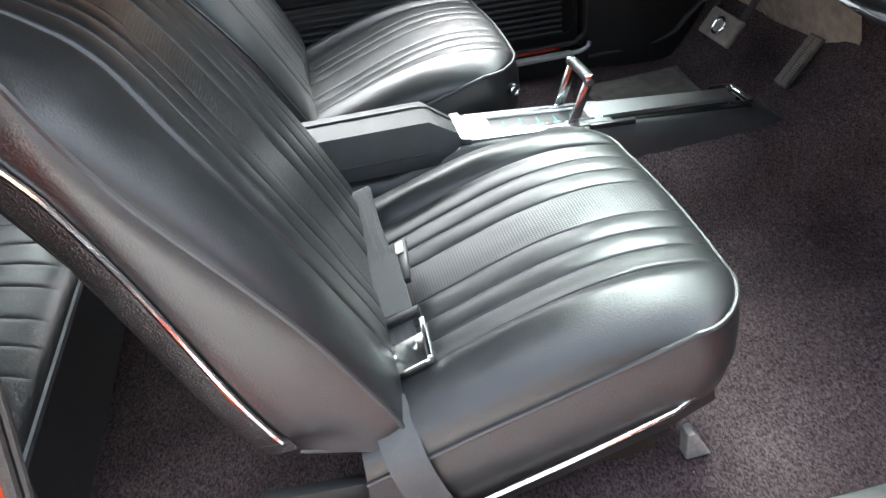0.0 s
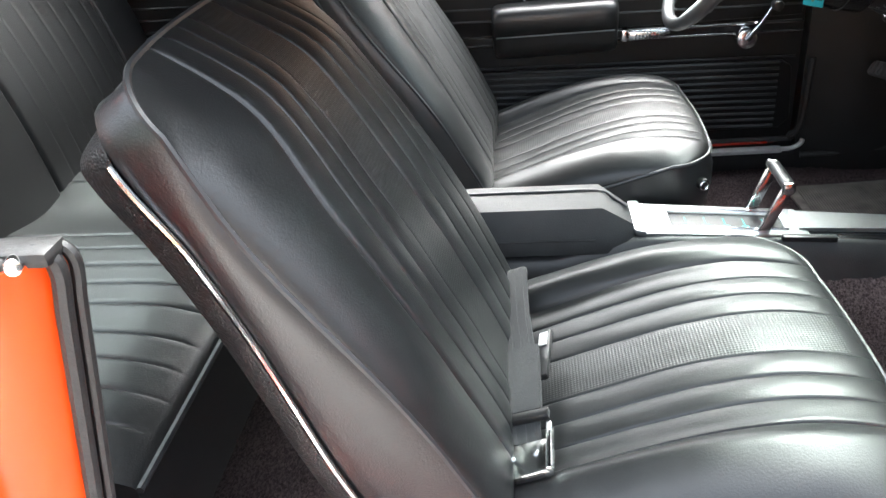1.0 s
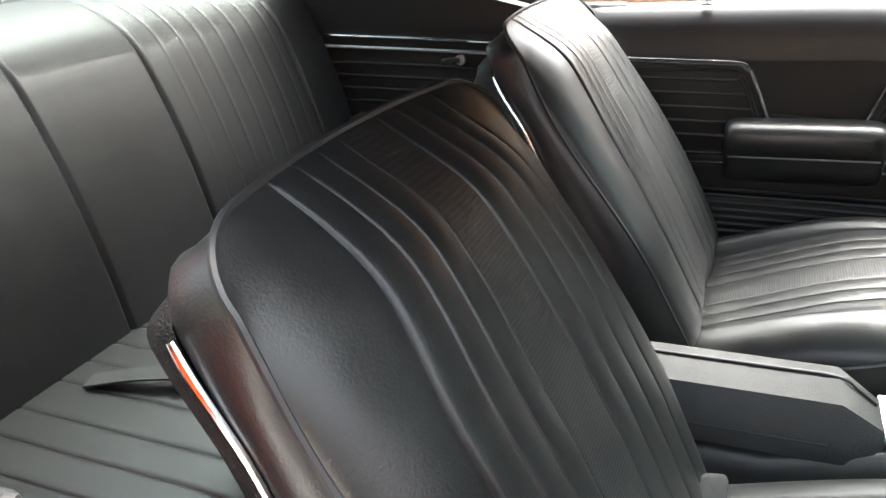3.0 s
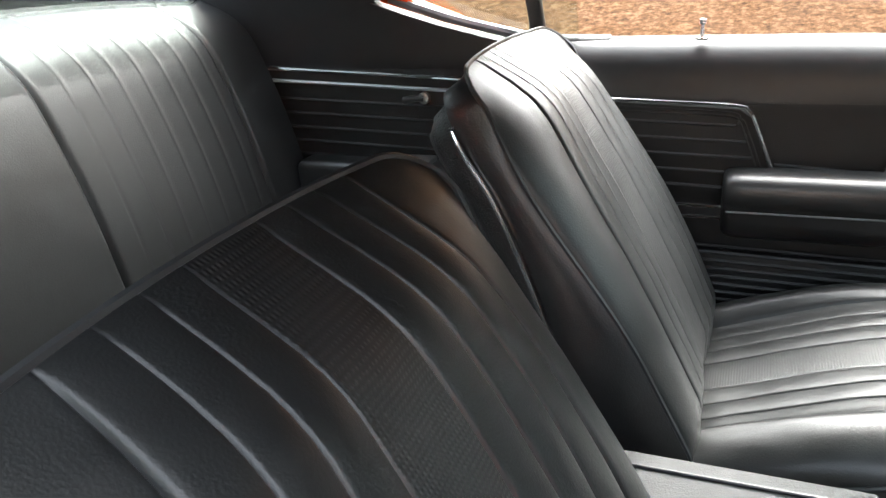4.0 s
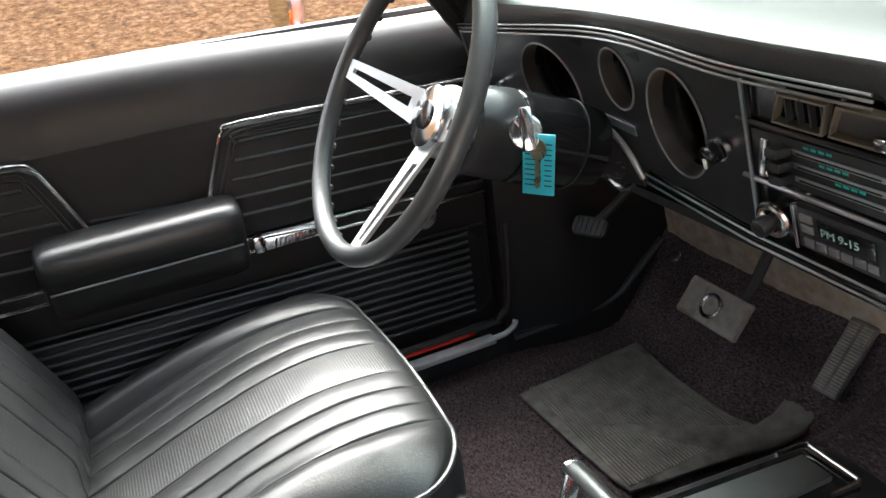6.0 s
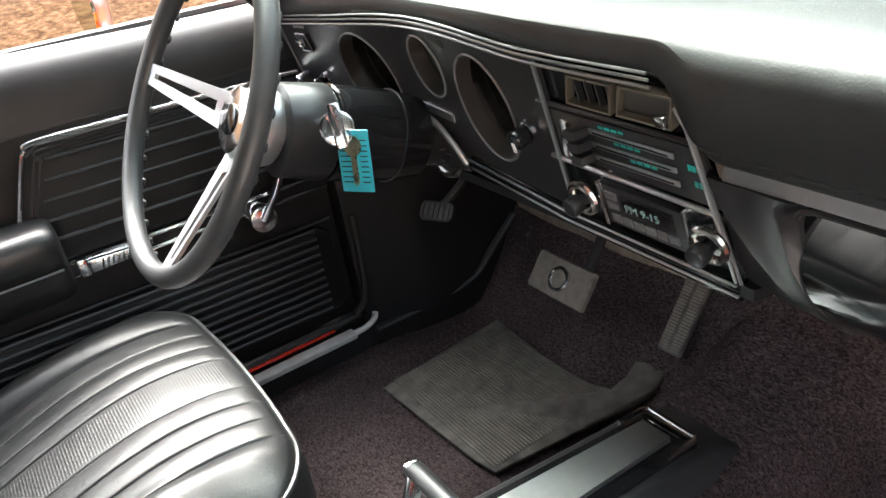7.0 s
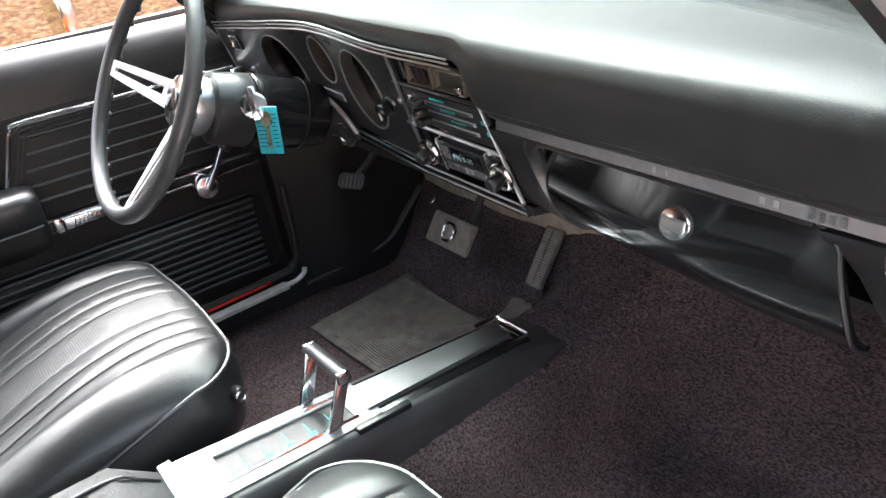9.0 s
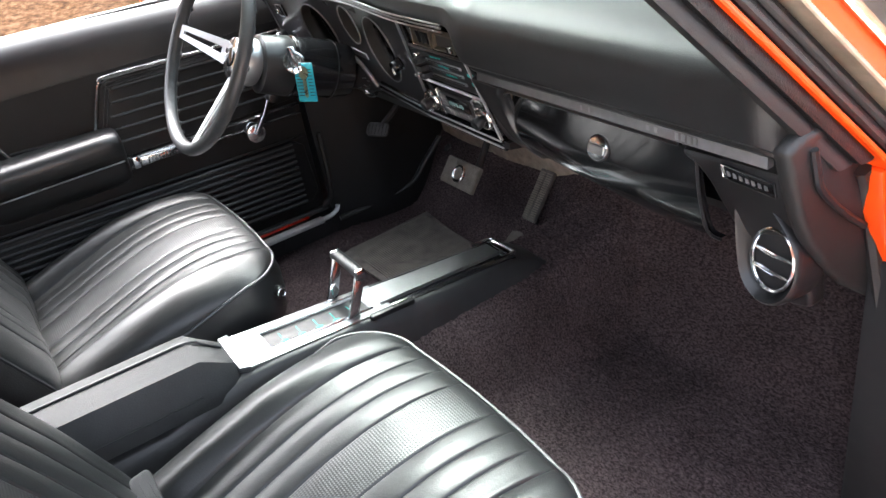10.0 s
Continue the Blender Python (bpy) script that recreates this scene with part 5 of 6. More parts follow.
    part("switch_frame", tube([D(*q, 0.005) for q in ((0.642, 0.950), (0.606, 0.952), (0.604, 0.924), (0.640, 0.922))], 0.0013, 5, closed=True), SATIN, sw)
    part("slider", prism([(0.634, 0.944), (0.614, 0.945), (0.613, 0.934), (0.633, 0.933)], D, 0.004, 0.014, 0.002), CHROME, sw)
    for k in range(5):
        part("legend", prism([(0.648 - 0.009 * k, 0.957 + 0.0005 * k), (0.642 - 0.009 * k, 0.957 + 0.0005 * k), (0.642 - 0.009 * k, 0.963 + 0.0005 * k), (0.648 - 0.009 * k, 0.963 + 0.0005 * k)], D, 0.0, 0.0006), GREY, sw)
    kn = part("light_knob", disc(D(0.652, 0.876, 0.02), (-0.965, 0, -0.26), 0.015, 0.022, 24, bev=0.003), PLASTIC, o)
    part("knob_ring", ring(D(0.652, 0.876, 0.031), (-0.965, 0, -0.26), 0.0135, 0.003), CHROME, kn)
    for yy, zz in ((0.106, 0.898), (0.600, 0.878)):
        k2 = part("knob_stem", disc(D(yy, zz, 0.006), (-0.965, 0, -0.26), 0.0135, 0.006, 16), CHROME, o)
        part("knob", disc(D(yy, zz, 0.018), (-0.965, 0, -0.26), 0.0115, 0.018, 24, bev=0.003), GLOSS, k2)
        part("knob_mark", prism([(yy - 0.002, zz - 0.012), (yy + 0.002, zz - 0.012), (yy + 0.002, zz - 0.001), (yy - 0.002, zz - 0.001)], D, 0.027, 0.0282), WHITE, k2)
    for yy, zz in ((0.345, 0.985), (0.232, 0.982)):
        part("signal_arrow", prism([(yy + 0.012, zz), (yy - 0.012, zz + 0.006), (yy - 0.012, zz - 0.006)], D, 0, 0.001), MATTE, o)
    part("gear_window", prism([(0.325, 0.878), (0.262, 0.872), (0.262, 0.884), (0.325, 0.890)], D, 0, 0.002), SATIN, o)

    # centre stack
    stack = part("control_panel", prism([(0.060, 0.983), (-0.080, 0.981), (-0.118, 0.945), (-0.134, 0.795), (0.070, 0.803)], D, -0.012, -0.004, 0.0), GLOSS, o, "black centre panel with heater and radio")
    part("right_trim", tube([D(-0.106, 0.968, 0.004), D(-0.114, 0.950, 0.004), D(-0.134, 0.795, 0.004)], 0.0016, 6), SATIN, o)
    part("right_trim", tube([D(-0.118, 0.952, 0.005), D(-0.141, 0.797, 0.005)], 0.0018, 6), STRIP, o)
    for y0, y1 in ((0.022, -0.036), (-0.042, -0.104)):
        fr = [(y0 - 0.008, 0.979), (y1 - 0.004, 0.978), (y1 + 0.004, 0.946), (y0 + 0.004, 0.947)]
        hole = [(y0 - 0.0105, 0.9765), (y1 - 0.0015, 0.9755), (y1 + 0.0065, 0.9485), (y0 + 0.0015, 0.9495)]
        v = part("air_vent", prism(fr, D, -0.004, 0.006, 0.0, holes=[hole]), CREAM, o, "vent with tarnished cream frame")
        if y0 < 0:
            part("vent_flap", prism([(y0 - 0.008, 0.976), (y1, 0.975), (y1 + 0.006, 0.949), (y0, 0.950)], D, -0.004, -0.001), DIALWELL, v, "closed brown flap")
        for k in range(4 if y0 > 0 else 0):
            yy = y0 - 0.012 - 0.0135 * k
            part("vane", prism([(yy, 0.973), (yy - 0.002, 0.973), (yy - 0.002, 0.950), (yy, 0.950)], D, -0.004, 0.003), PLASTIC, v)
    part("vent_tab", prism([(-0.088, 0.962), (-0.100, 0.962), (-0.100, 0.950), (-0.088, 0.950)], D, 0.006, 0.012, 0.002), WORN_CHROME, o)
    part("stack_line", tube([D(0.078, 0.938, 0.0), D(-0.118, 0.934, 0.0)], 0.0026, 6), PLASTIC, o)
    hb = part("heater_panel", prism([(0.060, 0.932), (-0.122, 0.930), (-0.135, 0.872), (0.064, 0.880)], D, -0.004, 0.001, 0.001), PLASTIC, o, "heater control panel")
    for k in range(3):
        z = 0.922 - 0.0145 * k
        part("slot", prism([(0.010, z), (-0.092, z - 0.002), (-0.092, z - 0.008), (0.010, z - 0.006)], D, 0.001, 0.003, 0.0008), SATIN, hb)
        part("slot_gap", prism([(0.004, z - 0.0025), (-0.086, z - 0.0045), (-0.086, z - 0.006), (0.004, z - 0.0045)], D, 0.003, 0.0036), MATTE, hb)
        part("lever", box(D(0.020, z)[0] - 0.020, D(0.020, z)[0], 0.010, 0.026, z - 0.009, z + 0.001, 0.002), PLASTIC, hb)
        for j in range(4):
            a = -0.004 - 0.016 * k - 0.0085 * j
            part("legend", prism([(a, z + 0.0028), (a - 0.006, z + 0.0026), (a - 0.006, z + 0.0052), (a, z + 0.0054)], D, 0.001, 0.0016), TEAL, hb)
    part("fan_lever", box(D(0.045, 0.9)[0] - 0.012, D(0.045, 0.9)[0], 0.036, 0.046, 0.885, 0.925, 0.002), CHROME, hb)
    for k, (y0, y1, z) in enumerate(((-0.104, -0.122, 0.906), (-0.108, -0.128, 0.890))):
        for j in range(4):
            a = y0 + (y1 - y0) * (j + 0.1) / 4
            part("legend", prism([(a, z), (a - 0.0035, z), (a - 0.0035, z + 0.006), (a, z + 0.006)], D, 0.001, 0.0016), TEAL, hb)
    part("stack_line", tube([D(0.080, 0.874, 0.002), D(-0.132, 0.866, 0.002)], 0.0028, 6), SATIN, o)
    # radio
    rad = thing("radio", D(-0.03, 0.84), "retro-style car radio with chrome push buttons and clock display", "radio")
    part("chassis", prism([(0.066, 0.868), (-0.136, 0.862), (-0.148, 0.800), (0.070, 0.808)], D, -0.02, -0.001, 0.001), GLOSS, rad)
    part("face_frame", prism([(0.010, 0.863), (-0.092, 0.860), (-0.092, 0.812), (0.010, 0.815)], D, -0.001, 0.008, 0.002), PLASTIC, rad)
    for y0 in (0.0125, -0.0945):
        part("side_post", prism([(y0 + 0.002, 0.864), (y0 - 0.002, 0.864), (y0 - 0.002, 0.812), (y0 + 0.002, 0.812)], D, -0.001, 0.010, 0.001), CHROME, rad)
    part("display", prism([(-0.016, 0.857), (-0.080, 0.855), (-0.080, 0.834), (-0.016, 0.836)], D, 0.008, 0.0095, 0.0005), GLOSS, rad, "dark display reading PM 9-15")
    for k in range(6):
        a = 0.002 - 0.0145 * k
        part("push_button", prism([(a, 0.830), (a - 0.012, 0.830), (a - 0.012, 0.820), (a, 0.820)], D, 0.008, 0.0105, 0.001), STRIP, rad)
    for k in range(2):
        part("push_button", prism([(0.004, 0.857 - 0.012 * k), (-0.011, 0.857 - 0.012 * k), (-0.011, 0.848 - 0.012 * k), (0.004, 0.848 - 0.012 * k)], D, 0.008, 0.0105, 0.001), STRIP, rad)
    font = bpy.data.curves.new("display_text", "FONT")
    font.body, font.size, font.extrude = "PM 9-15", 0.0128, 0.0003
    txt = new("display_text", font)
    me = bpy.data.meshes.new_from_object(txt)
    bpy.data.objects.remove(txt)
    me.materials.append(LCD)
    tx = new("display_text", me)
    p0 = Vector(D(-0.020, 0.8395, 0.0102))
    ex, ez = Vector((0, -1, 0)), (Vector(D(0, 0.9)) - Vector(D(0, 0.8))).normalized()
    en = ex.cross(ez)
    rot = Matrix((ex, ez, en)).transposed().to_4x4()
    me.transform(Matrix.Translation(p0) @ rot)
    tx.parent = rad
    tx.matrix_parent_inverse = rad.matrix_basis.inverted()
    for yy in (0.040, -0.118):
        nrm = (-0.965, 0, -0.26)
        r0 = part("tone_ring", ring(D(yy, 0.836, 0.010), nrm, 0.0165, 0.0045, 32, 8), WORN_CHROME, rad, "tarnished metal tone ring")
        part("shaft", disc(D(yy, 0.836, 0.008), nrm, 0.007, 0.024, 16), PLASTIC, r0)
        part("radio_knob", disc(D(yy, 0.836, 0.024), nrm, 0.0105, 0.016, 24, bev=0.003), PLASTIC, r0, "black radio knob")
    part("lower_valance", slab(lambda u, v: (0.655 + 0.10 * u, v, 0.790 - 0.02 * u), lin(0, 1, 4), lin(0.66, -0.15, 12), 0.012), PLASTIC, o)

    # passenger's side: metal-look strip, glovebox, badge, round vent
    strip = part("dash_strip", prism([(-0.150, 0.930), (-0.668, 0.931), (-0.668, 0.911), (-0.147, 0.912)], lambda a, b, d: (0.612 - d, a, b), -0.01, 0.002, 0.001), STRIP, o, "brushed grey metal strip with worn lettering")
    for a, w in ((-0.385, 0.006), (-0.400, 0.005), (-0.500, 0.009), (-0.513, 0.009)):
        part("letter_bar", prism([(a, 0.923), (a - 0.6 * w, 0.923), (a - 0.6 * w, 0.916), (a, 0.916)], lambda p, q, d: (0.612 - d, p, q), 0.003, 0.0036), GREY, strip)
    for k in range(4):
        part("number_bar", prism([(-0.545 - 0.009 * k, 0.924), (-0.550 - 0.009 * k, 0.924), (-0.550 - 0.009 * k, 0.915), (-0.545 - 0.009 * k, 0.915)], lambda p, q, d: (0.612 - d, p, q), 0.003, 0.0036), SATIN, strip)

    LIP = [(0.912, -0.222), (0.904, -0.211), (0.895, -0.208), (0.870, -0.207), (0.845, -0.210), (0.820, -0.220), (0.803, -0.236), (0.793, -0.252), (0.786, -0.270), (0.700, -0.30)]

    def along(pts, z):
        for (z0, a0), (z1, a1) in zip(pts, pts[1:]):
            if z >= z1:
                return a0 + (a1 - a0) * min(1.0, max(0.0, (z0 - z) / (z0 - z1)))
        return pts[-1][1]

    CREASE = [(0.912, -0.133), (0.898, -0.137), (0.856, -0.155), (0.821, -0.184), (0.795, -0.216), (0.78, -0.235)]
    CHEEK_Z = (0.912, 0.904, 0.895, 0.870, 0.845, 0.820, 0.803, 0.793, 0.788, 0.787)

    def cheek(u, v):
        """Painted metal between the centre panel and the glovebox door: a dark inner bevel up to a crease, then a broad band with a rolled lip."""
        z = CHEEK_Z[v]
        y0 = -0.141 + (max(z, 0.795) - 0.80) * 0.14
        y2 = along(LIP, z)
        y1 = max(y2 + 0.012, along(CREASE, z))
        y = y0 + (y1 - y0) * u / 0.4 if u < 0.4 else y1 + (y2 - y1) * (u - 0.4) / 0.6
        rise = 0.013 * min(1.0, u / 0.4) + 0.003 * step(0.4, 0.85, u) - 0.010 * step(0.90, 1.0, u)
        under = (0, 0, 0, 0, 0, 0, 0.002, 0.007, 0.03, 0.09)[v]
        return (D(y, max(z, 0.793))[0] - rise + under, y, z)

    part("dash_cheek", slab(cheek, [0, 0.2, 0.38, 0.4, 0.42, 0.5, 0.6, 0.7, 0.8, 0.87, 0.91, 0.94, 0.97, 1], range(10), 0.006, (1, 0, 0)), CHEEK, o, "satin black painted metal beside the centre panel")
    part("underside", slab(lambda u, v: (0.690 + 0.43 * u, v, 0.800 - 0.01 * u), lin(0, 1, 4), lin(-0.15, -0.70, 12), 0.01), MATTE, o)
    # unseen plate, added to stop windshield light reaching the footwell carpet
    part("dash_core", slab(lambda u, v: (0.660 + 0.46 * u, v, 0.935), lin(0, 1, 4), lin(0.70, -0.70, 12), 0.01), MATTE, o)
    ep = [(-0.545, 0.902), (-0.547, 0.890), (-0.565, 0.881), (-0.579, 0.862), (-0.588, 0.840), (-0.602, 0.812), (-0.620, 0.768), (-0.642, 0.728), (-0.668, 0.707), (-0.695, 0.716), (-0.702, 0.80), (-0.700, 0.907)]
    part("end_panel", prism(ep, lambda a, b, d: (0.616 - d + 0.27 * (0.907 - b), a, b), -0.03, 0.0, 0.006), PLASTIC, o, "black dash end panel")

    us = lin(0, 1, 24)

    def lid(u, v):
        """Glovebox door, set behind its lip, swelling out below its top edge and rounding under at its foot."""
        left = along(LIP, 0.906 - 0.108 * v) + 0.003
        y = left + (-0.560 - 0.030 * v + 0.020 * max(0.0, 1 - v / 0.15) ** 2 - left) * u
        z = 0.906 - (0.104 + 0.016 * step(0.2, 0.9, u)) * v ** 0.95 - 0.003 * math.sin(math.pi * u)
        bulge = 0.011 * math.sin(math.pi * min(1.0, 0.80 * v)) + 0.014 * math.sin(math.pi / 2 * min(1.0, u / 0.45))
        return (0.640 - bulge + 0.016 * max(0.0, (v - 0.80) / 0.20) ** 2, y, z)

    gb = part("glovebox_door", slab(lid, us, lin(0, 1, 18), 0.012, (1, 0, 0)), LID, o, "glossy black glovebox door")
    part("door_edge", tube([Vector(lid(0, v)) + Vector((0.004, 0.003, 0)) for v in lin(0, 1, 14)], 0.004, 6), MATTE, gb)
    part("door_edge", tube([Vector(lid(1, v)) + Vector((-0.001, -0.002, 0)) for v in lin(0, 1, 14)], 0.0022, 6), PLASTIC, gb)
    part("upper_lip", tube([(0.6135, -0.211, 0.899), (0.6135, -0.215, 0.9045), (0.6135, -0.226, 0.9075), (0.6135, -0.40, 0.9075), (0.6135, -0.545, 0.9075)], 0.0026, 6), CHEEK, o)
    part("door_gap", tube([Vector(lid(u, 0)) + Vector((0.002, 0, 0.003)) for u in us], 0.003, 6), MATTE, gb)
    lp = Vector(lid(0.550, 0.33))
    LK = lambda a, b, d: (lp.x - 0.004 - d + 0.30 * b, lp.y + a, lp.z + b)
    oval = lambda ry, rz: [(ry * math.cos(t), rz * math.sin(t)) for t in (2 * math.pi * k / 32 for k in range(32))]
    lk = part("glovebox_lock", prism(oval(0.0185, 0.0160), LK, -0.010, 0.001, 0.002), CHROME, gb, "oval chrome glovebox lock button")
    part("lock_seat", prism(oval(0.0205, 0.0182), LK, -0.012, -0.002, 0.001), MATTE, lk)
    part("lock_bar", prism([(-0.014, -0.006), (0.014, -0.006), (0.014, 0.006), (-0.014, 0.006)], LK, 0.0, 0.004, 0.0015), BRUSHED, lk)
    bd = part("badge", prism([(-0.605, 0.898), (-0.672, 0.893), (-0.672, 0.874), (-0.605, 0.880)], lambda a, b, d: (0.6165 + 0.27 * (0.907 - b) - d, a, b), -0.004, 0.003, 0.001), GLOSS, o, "small black badge with bright script")
    part("badge_frame", tube([(0.613 + 0.27 * (0.907 - b), a, b) for a, b in ((-0.605, 0.898), (-0.672, 0.893), (-0.672, 0.874), (-0.605, 0.880))], 0.0012, 5, closed=True), CHROME, bd)
    for k in range(7):
        a = -0.611 - 0.008 * k
        part("script_bar", prism([(a, 0.8905 - 0.0006 * k), (a - 0.0035, 0.8895 - 0.0006 * k), (a - 0.0045, 0.884 - 0.0006 * k), (a, 0.8835 - 0.0006 * k)], lambda p, q, d: (0.6165 + 0.27 * (0.907 - q) - d, p, q), 0.003, 0.0038), STRIP, bd)
    # round vent on its drop-shaped housing
    c = Vector((0.637, -0.663, 0.786))
    nrm = Vector((-0.97, 0.10, 0.12)).normalized()
    q = nrm.to_track_quat("Z", "Y")
    hx = Vector((0, -1, 0))
    hx = (hx - nrm * hx.dot(nrm)).normalized()
    hy = nrm.cross(hx) * -1
    if hy.z < 0:
        hy = -hy

    def V(a, b, d=0.0):
        return c + hx * a + hy * b + nrm * d

    def drop(k, sc):
        t = 2 * math.pi * k / 40
        tail = 0.044 * max(0.0, math.cos(t - 2.15)) ** 3
        return (sc * (0.043 * math.cos(t)) + tail * math.cos(2.15), sc * 0.054 * math.sin(t) + tail * math.sin(2.15))

    hs = part("vent_housing", loft([[V(*drop(k, sc), d) for k in range(40)] for sc, d in ((1.0, -0.03), (1.03, 0.002), (1.0, 0.010), (0.94, 0.013), (0.88, 0.010), (0.80, 0.0), (0.72, -0.003))]), PLASTIC, o, "black drop-shaped vent housing")
    part("vent_ring", tube([V(0.003 + 0.0295 * math.cos(t), 0.002 + 0.038 * math.sin(t), 0.005) for t in (2 * math.pi * k / 40 for k in range(40))], 0.0028, 8, closed=True), CHROME, hs, "bright chrome ring")
    part("vent_ball", prism([(0.003 + 0.028 * math.cos(t), 0.002 + 0.0365 * math.sin(t)) for t in (2 * math.pi * k / 32 for k in range(32))], V, -0.004, 0.0), MATTE, hs)
    for b in (-0.012, 0.010):
        part("vent_bar", tube([V(-0.026, b, 0.003), V(0.003, b - 0.002, 0.0045), V(0.031, b - 0.002, 0.003)], 0.0026, 8), CHROME, hs, "chrome vent bar")
    return o


dashboard()


# ---- steering wheel, column and keys ----
def steering():
    C = Vector((0.347, 0.347, 0.961))
    a = 0.541
    u, w = Vector((0, 1, 0)), Vector((math.sin(a), 0, math.cos(a)))
    n = Vector((-math.cos(a), 0, math.sin(a)))

    def W(p, q, d=0.0):
        return C + u * p + w * q + n * d

    o = thing("steering_wheel", C, "three-spoke steering wheel with black rim and brushed spokes", "steering wheel")
    part("rim", tube([W(0.186 * math.cos(t), 0.186 * math.sin(t)) for t in (2 * math.pi * k / 72 for k in range(72))], 0.0125, 14, closed=True), WHEEL_GRIP, o, "thick black moulded rim")
    for k in range(36):
        t = 2 * math.pi * k / 36
        part("finger_bump", disc(W(0.184 * math.cos(t), 0.184 * math.sin(t), -0.010), n, 0.006, 0.010, 8, bev=0.002), WHEEL_GRIP, o)
    for ang in (5, 178, 254):
        t = radians(ang)
        d, s = Vector((math.cos(t), math.sin(t))), Vector((-math.sin(t), math.cos(t)))

        def sp(r, off):
            return (d.x * r + s.x * off, d.y * r + s.y * off)

        out = [sp(0.030, -0.024), sp(0.175, -0.013), sp(0.180, 0.0), sp(0.175, 0.013), sp(0.030, 0.024)]
        hole = [sp(0.060, -0.007), sp(0.165, -0.0035), sp(0.165, 0.0035), sp(0.060, 0.007)]
        part("spoke", prism(out, lambda p, q, dd: W(p, q, dd - 0.080 * (1 - math.hypot(p, q) / 0.18)), -0.002, 0.003, 0.0, holes=[hole]), BRUSHED, o, "slotted brushed metal spoke")
    hub = part("hub", disc(W(0, 0, -0.082), n, 0.046, 0.04, 40, bev=0.010), SATIN, o, "satin metal horn hub")
    part("horn_cap", disc(W(0, 0, -0.056), n, 0.041, 0.016, 40, bev=0.007), CHROME, hub, "bright horn cap")
    part("emblem", disc(W(0, 0, -0.047), n, 0.018, 0.004, 24, bev=0.001), GLOSS, hub, "dark round emblem")
    # column
    c = thing("steering_column", (0.5, 0.345, 0.88), "black steering column with ignition lock", "steering column")
    ax = Vector((0.905, -0.05, -0.335)).normalized()
    s0 = C - n * 0.100
    ex = ax.cross(Vector((0, 0, 1))).normalized()
    ey = ex.cross(ax)

    def Q(l, ang, r):
        return s0 + ax * l + ex * r * math.cos(ang) + ey * r * math.sin(ang)

    def bowl(ls):
        return loft([[Q(l, 2 * math.pi * k / 32, r) for k in range(32)] for l, r in ls])

    part("bowl", bowl([(0.0, 0.050), (0.004, 0.056), (0.060, 0.059), (0.064, 0.056)]), COLUMN, c, "satin grey column collar")
    part("housing", bowl([(0.066, 0.055), (0.070, 0.060), (0.15, 0.058), (0.19, 0.052), (0.20, 0.040)]), GLOSS, c)
    part("tube", bowl([(0.19, 0.036), (0.55, 0.036)]), PLASTIC, c)
    part("end_ring", tube([Q(0.150, 2 * math.pi * k / 40, 0.0588) for k in range(40)], 0.0011, 5, closed=True), PLASTIC, c)
    part("quadrant_ring", tube([Q(0.255, 2 * math.pi * k / 40, 0.047) for k in range(40)], 0.0045, 8, closed=True), GLOSS, c, "black ring with worn bright teeth")
    for k in range(15):
        a = -1.9 + 0.17 * k
        part("ring_tooth", tube([Q(0.250, a, 0.0515), Q(0.259, a + 0.05, 0.0515)], 0.0011, 5), STEEL, c)
    rnd = random.Random(4)
    for k in range(16):
        a, l = -1.2 + 1.1 * rnd.random(), 0.205 + 0.09 * rnd.random()
        part("worn_fleck", tube([Q(l, a, 0.0362), Q(l + 0.004 + 0.008 * rnd.random(), a + 0.25 * (rnd.random() - 0.5), 0.0362)], 0.0006, 4), SATIN, c)
    part("signal_lever", tube([Q(0.03, math.pi, 0.05), Q(0.01, math.pi, 0.14)], 0.004, 8), CHROME, c)
    part("hazard_knob", tube([Q(0.09, -0.7, 0.05), Q(0.09, -0.7, 0.072)], [0.004, 0.006], 12), WORN_CHROME, c)
    arch = [(0.405, 0.79), (0.405, 0.82), (0.392, 0.850), (0.365, 0.872), (0.330, 0.878), (0.295, 0.866), (0.272, 0.842), (0.258, 0.815)]
    part("column_arch", tube(smooth_path([(0.640 - (z - 0.81) * 0.272, y, z) for y, z in arch], 5), 0.0045, 8), STRIP, c, "grey trim arch around the column")
    part("column_well", prism([(0.400, 0.78), (0.400, 0.82), (0.388, 0.846), (0.362, 0.867), (0.330, 0.872), (0.298, 0.861), (0.277, 0.838), (0.264, 0.80)], lambda p, q, d: (0.648 - (q - 0.81) * 0.272 - d, p, q), 0.0, 0.004), MATTE, c)
    lockp = Vector((0.488, 0.290, 0.903))
    ln = Vector((-0.30, -0.85, 0.42)).normalized()
    ig = part("ignition_lock", disc(lockp + ln * 0.002, ln, 0.021, 0.034, 28, bev=0.004), CHROME, c, "chrome ignition lock")
    part("lock_wing", moved(box(-0.026, 0.026, -0.007, 0.007, 0, 0.018, 0.003), Matrix.Translation(lockp + ln * 0.018) @ ln.to_track_quat("Z", "X").to_matrix().to_4x4()), CHROME, ig)
    # key ring and card
    k = thing("key_tag", lockp + ln * 0.03, "turquoise printed card key tag with a spare key", "key tag")
    top = lockp + ln * 0.030 + Vector((0.004, 0, -0.004))
    part("key_ring", ring(top + Vector((0, 0, -0.010)), (0.4, 1, 0.1), 0.009, 0.0012), CHROME, k)
    part("key", tube([lockp + ln * 0.02, top + Vector((0, -0.003, -0.005))], 0.004, 8, flat=0.4), CHROME, k)
    ctr = Vector((0.490, 0.268, 0.832))
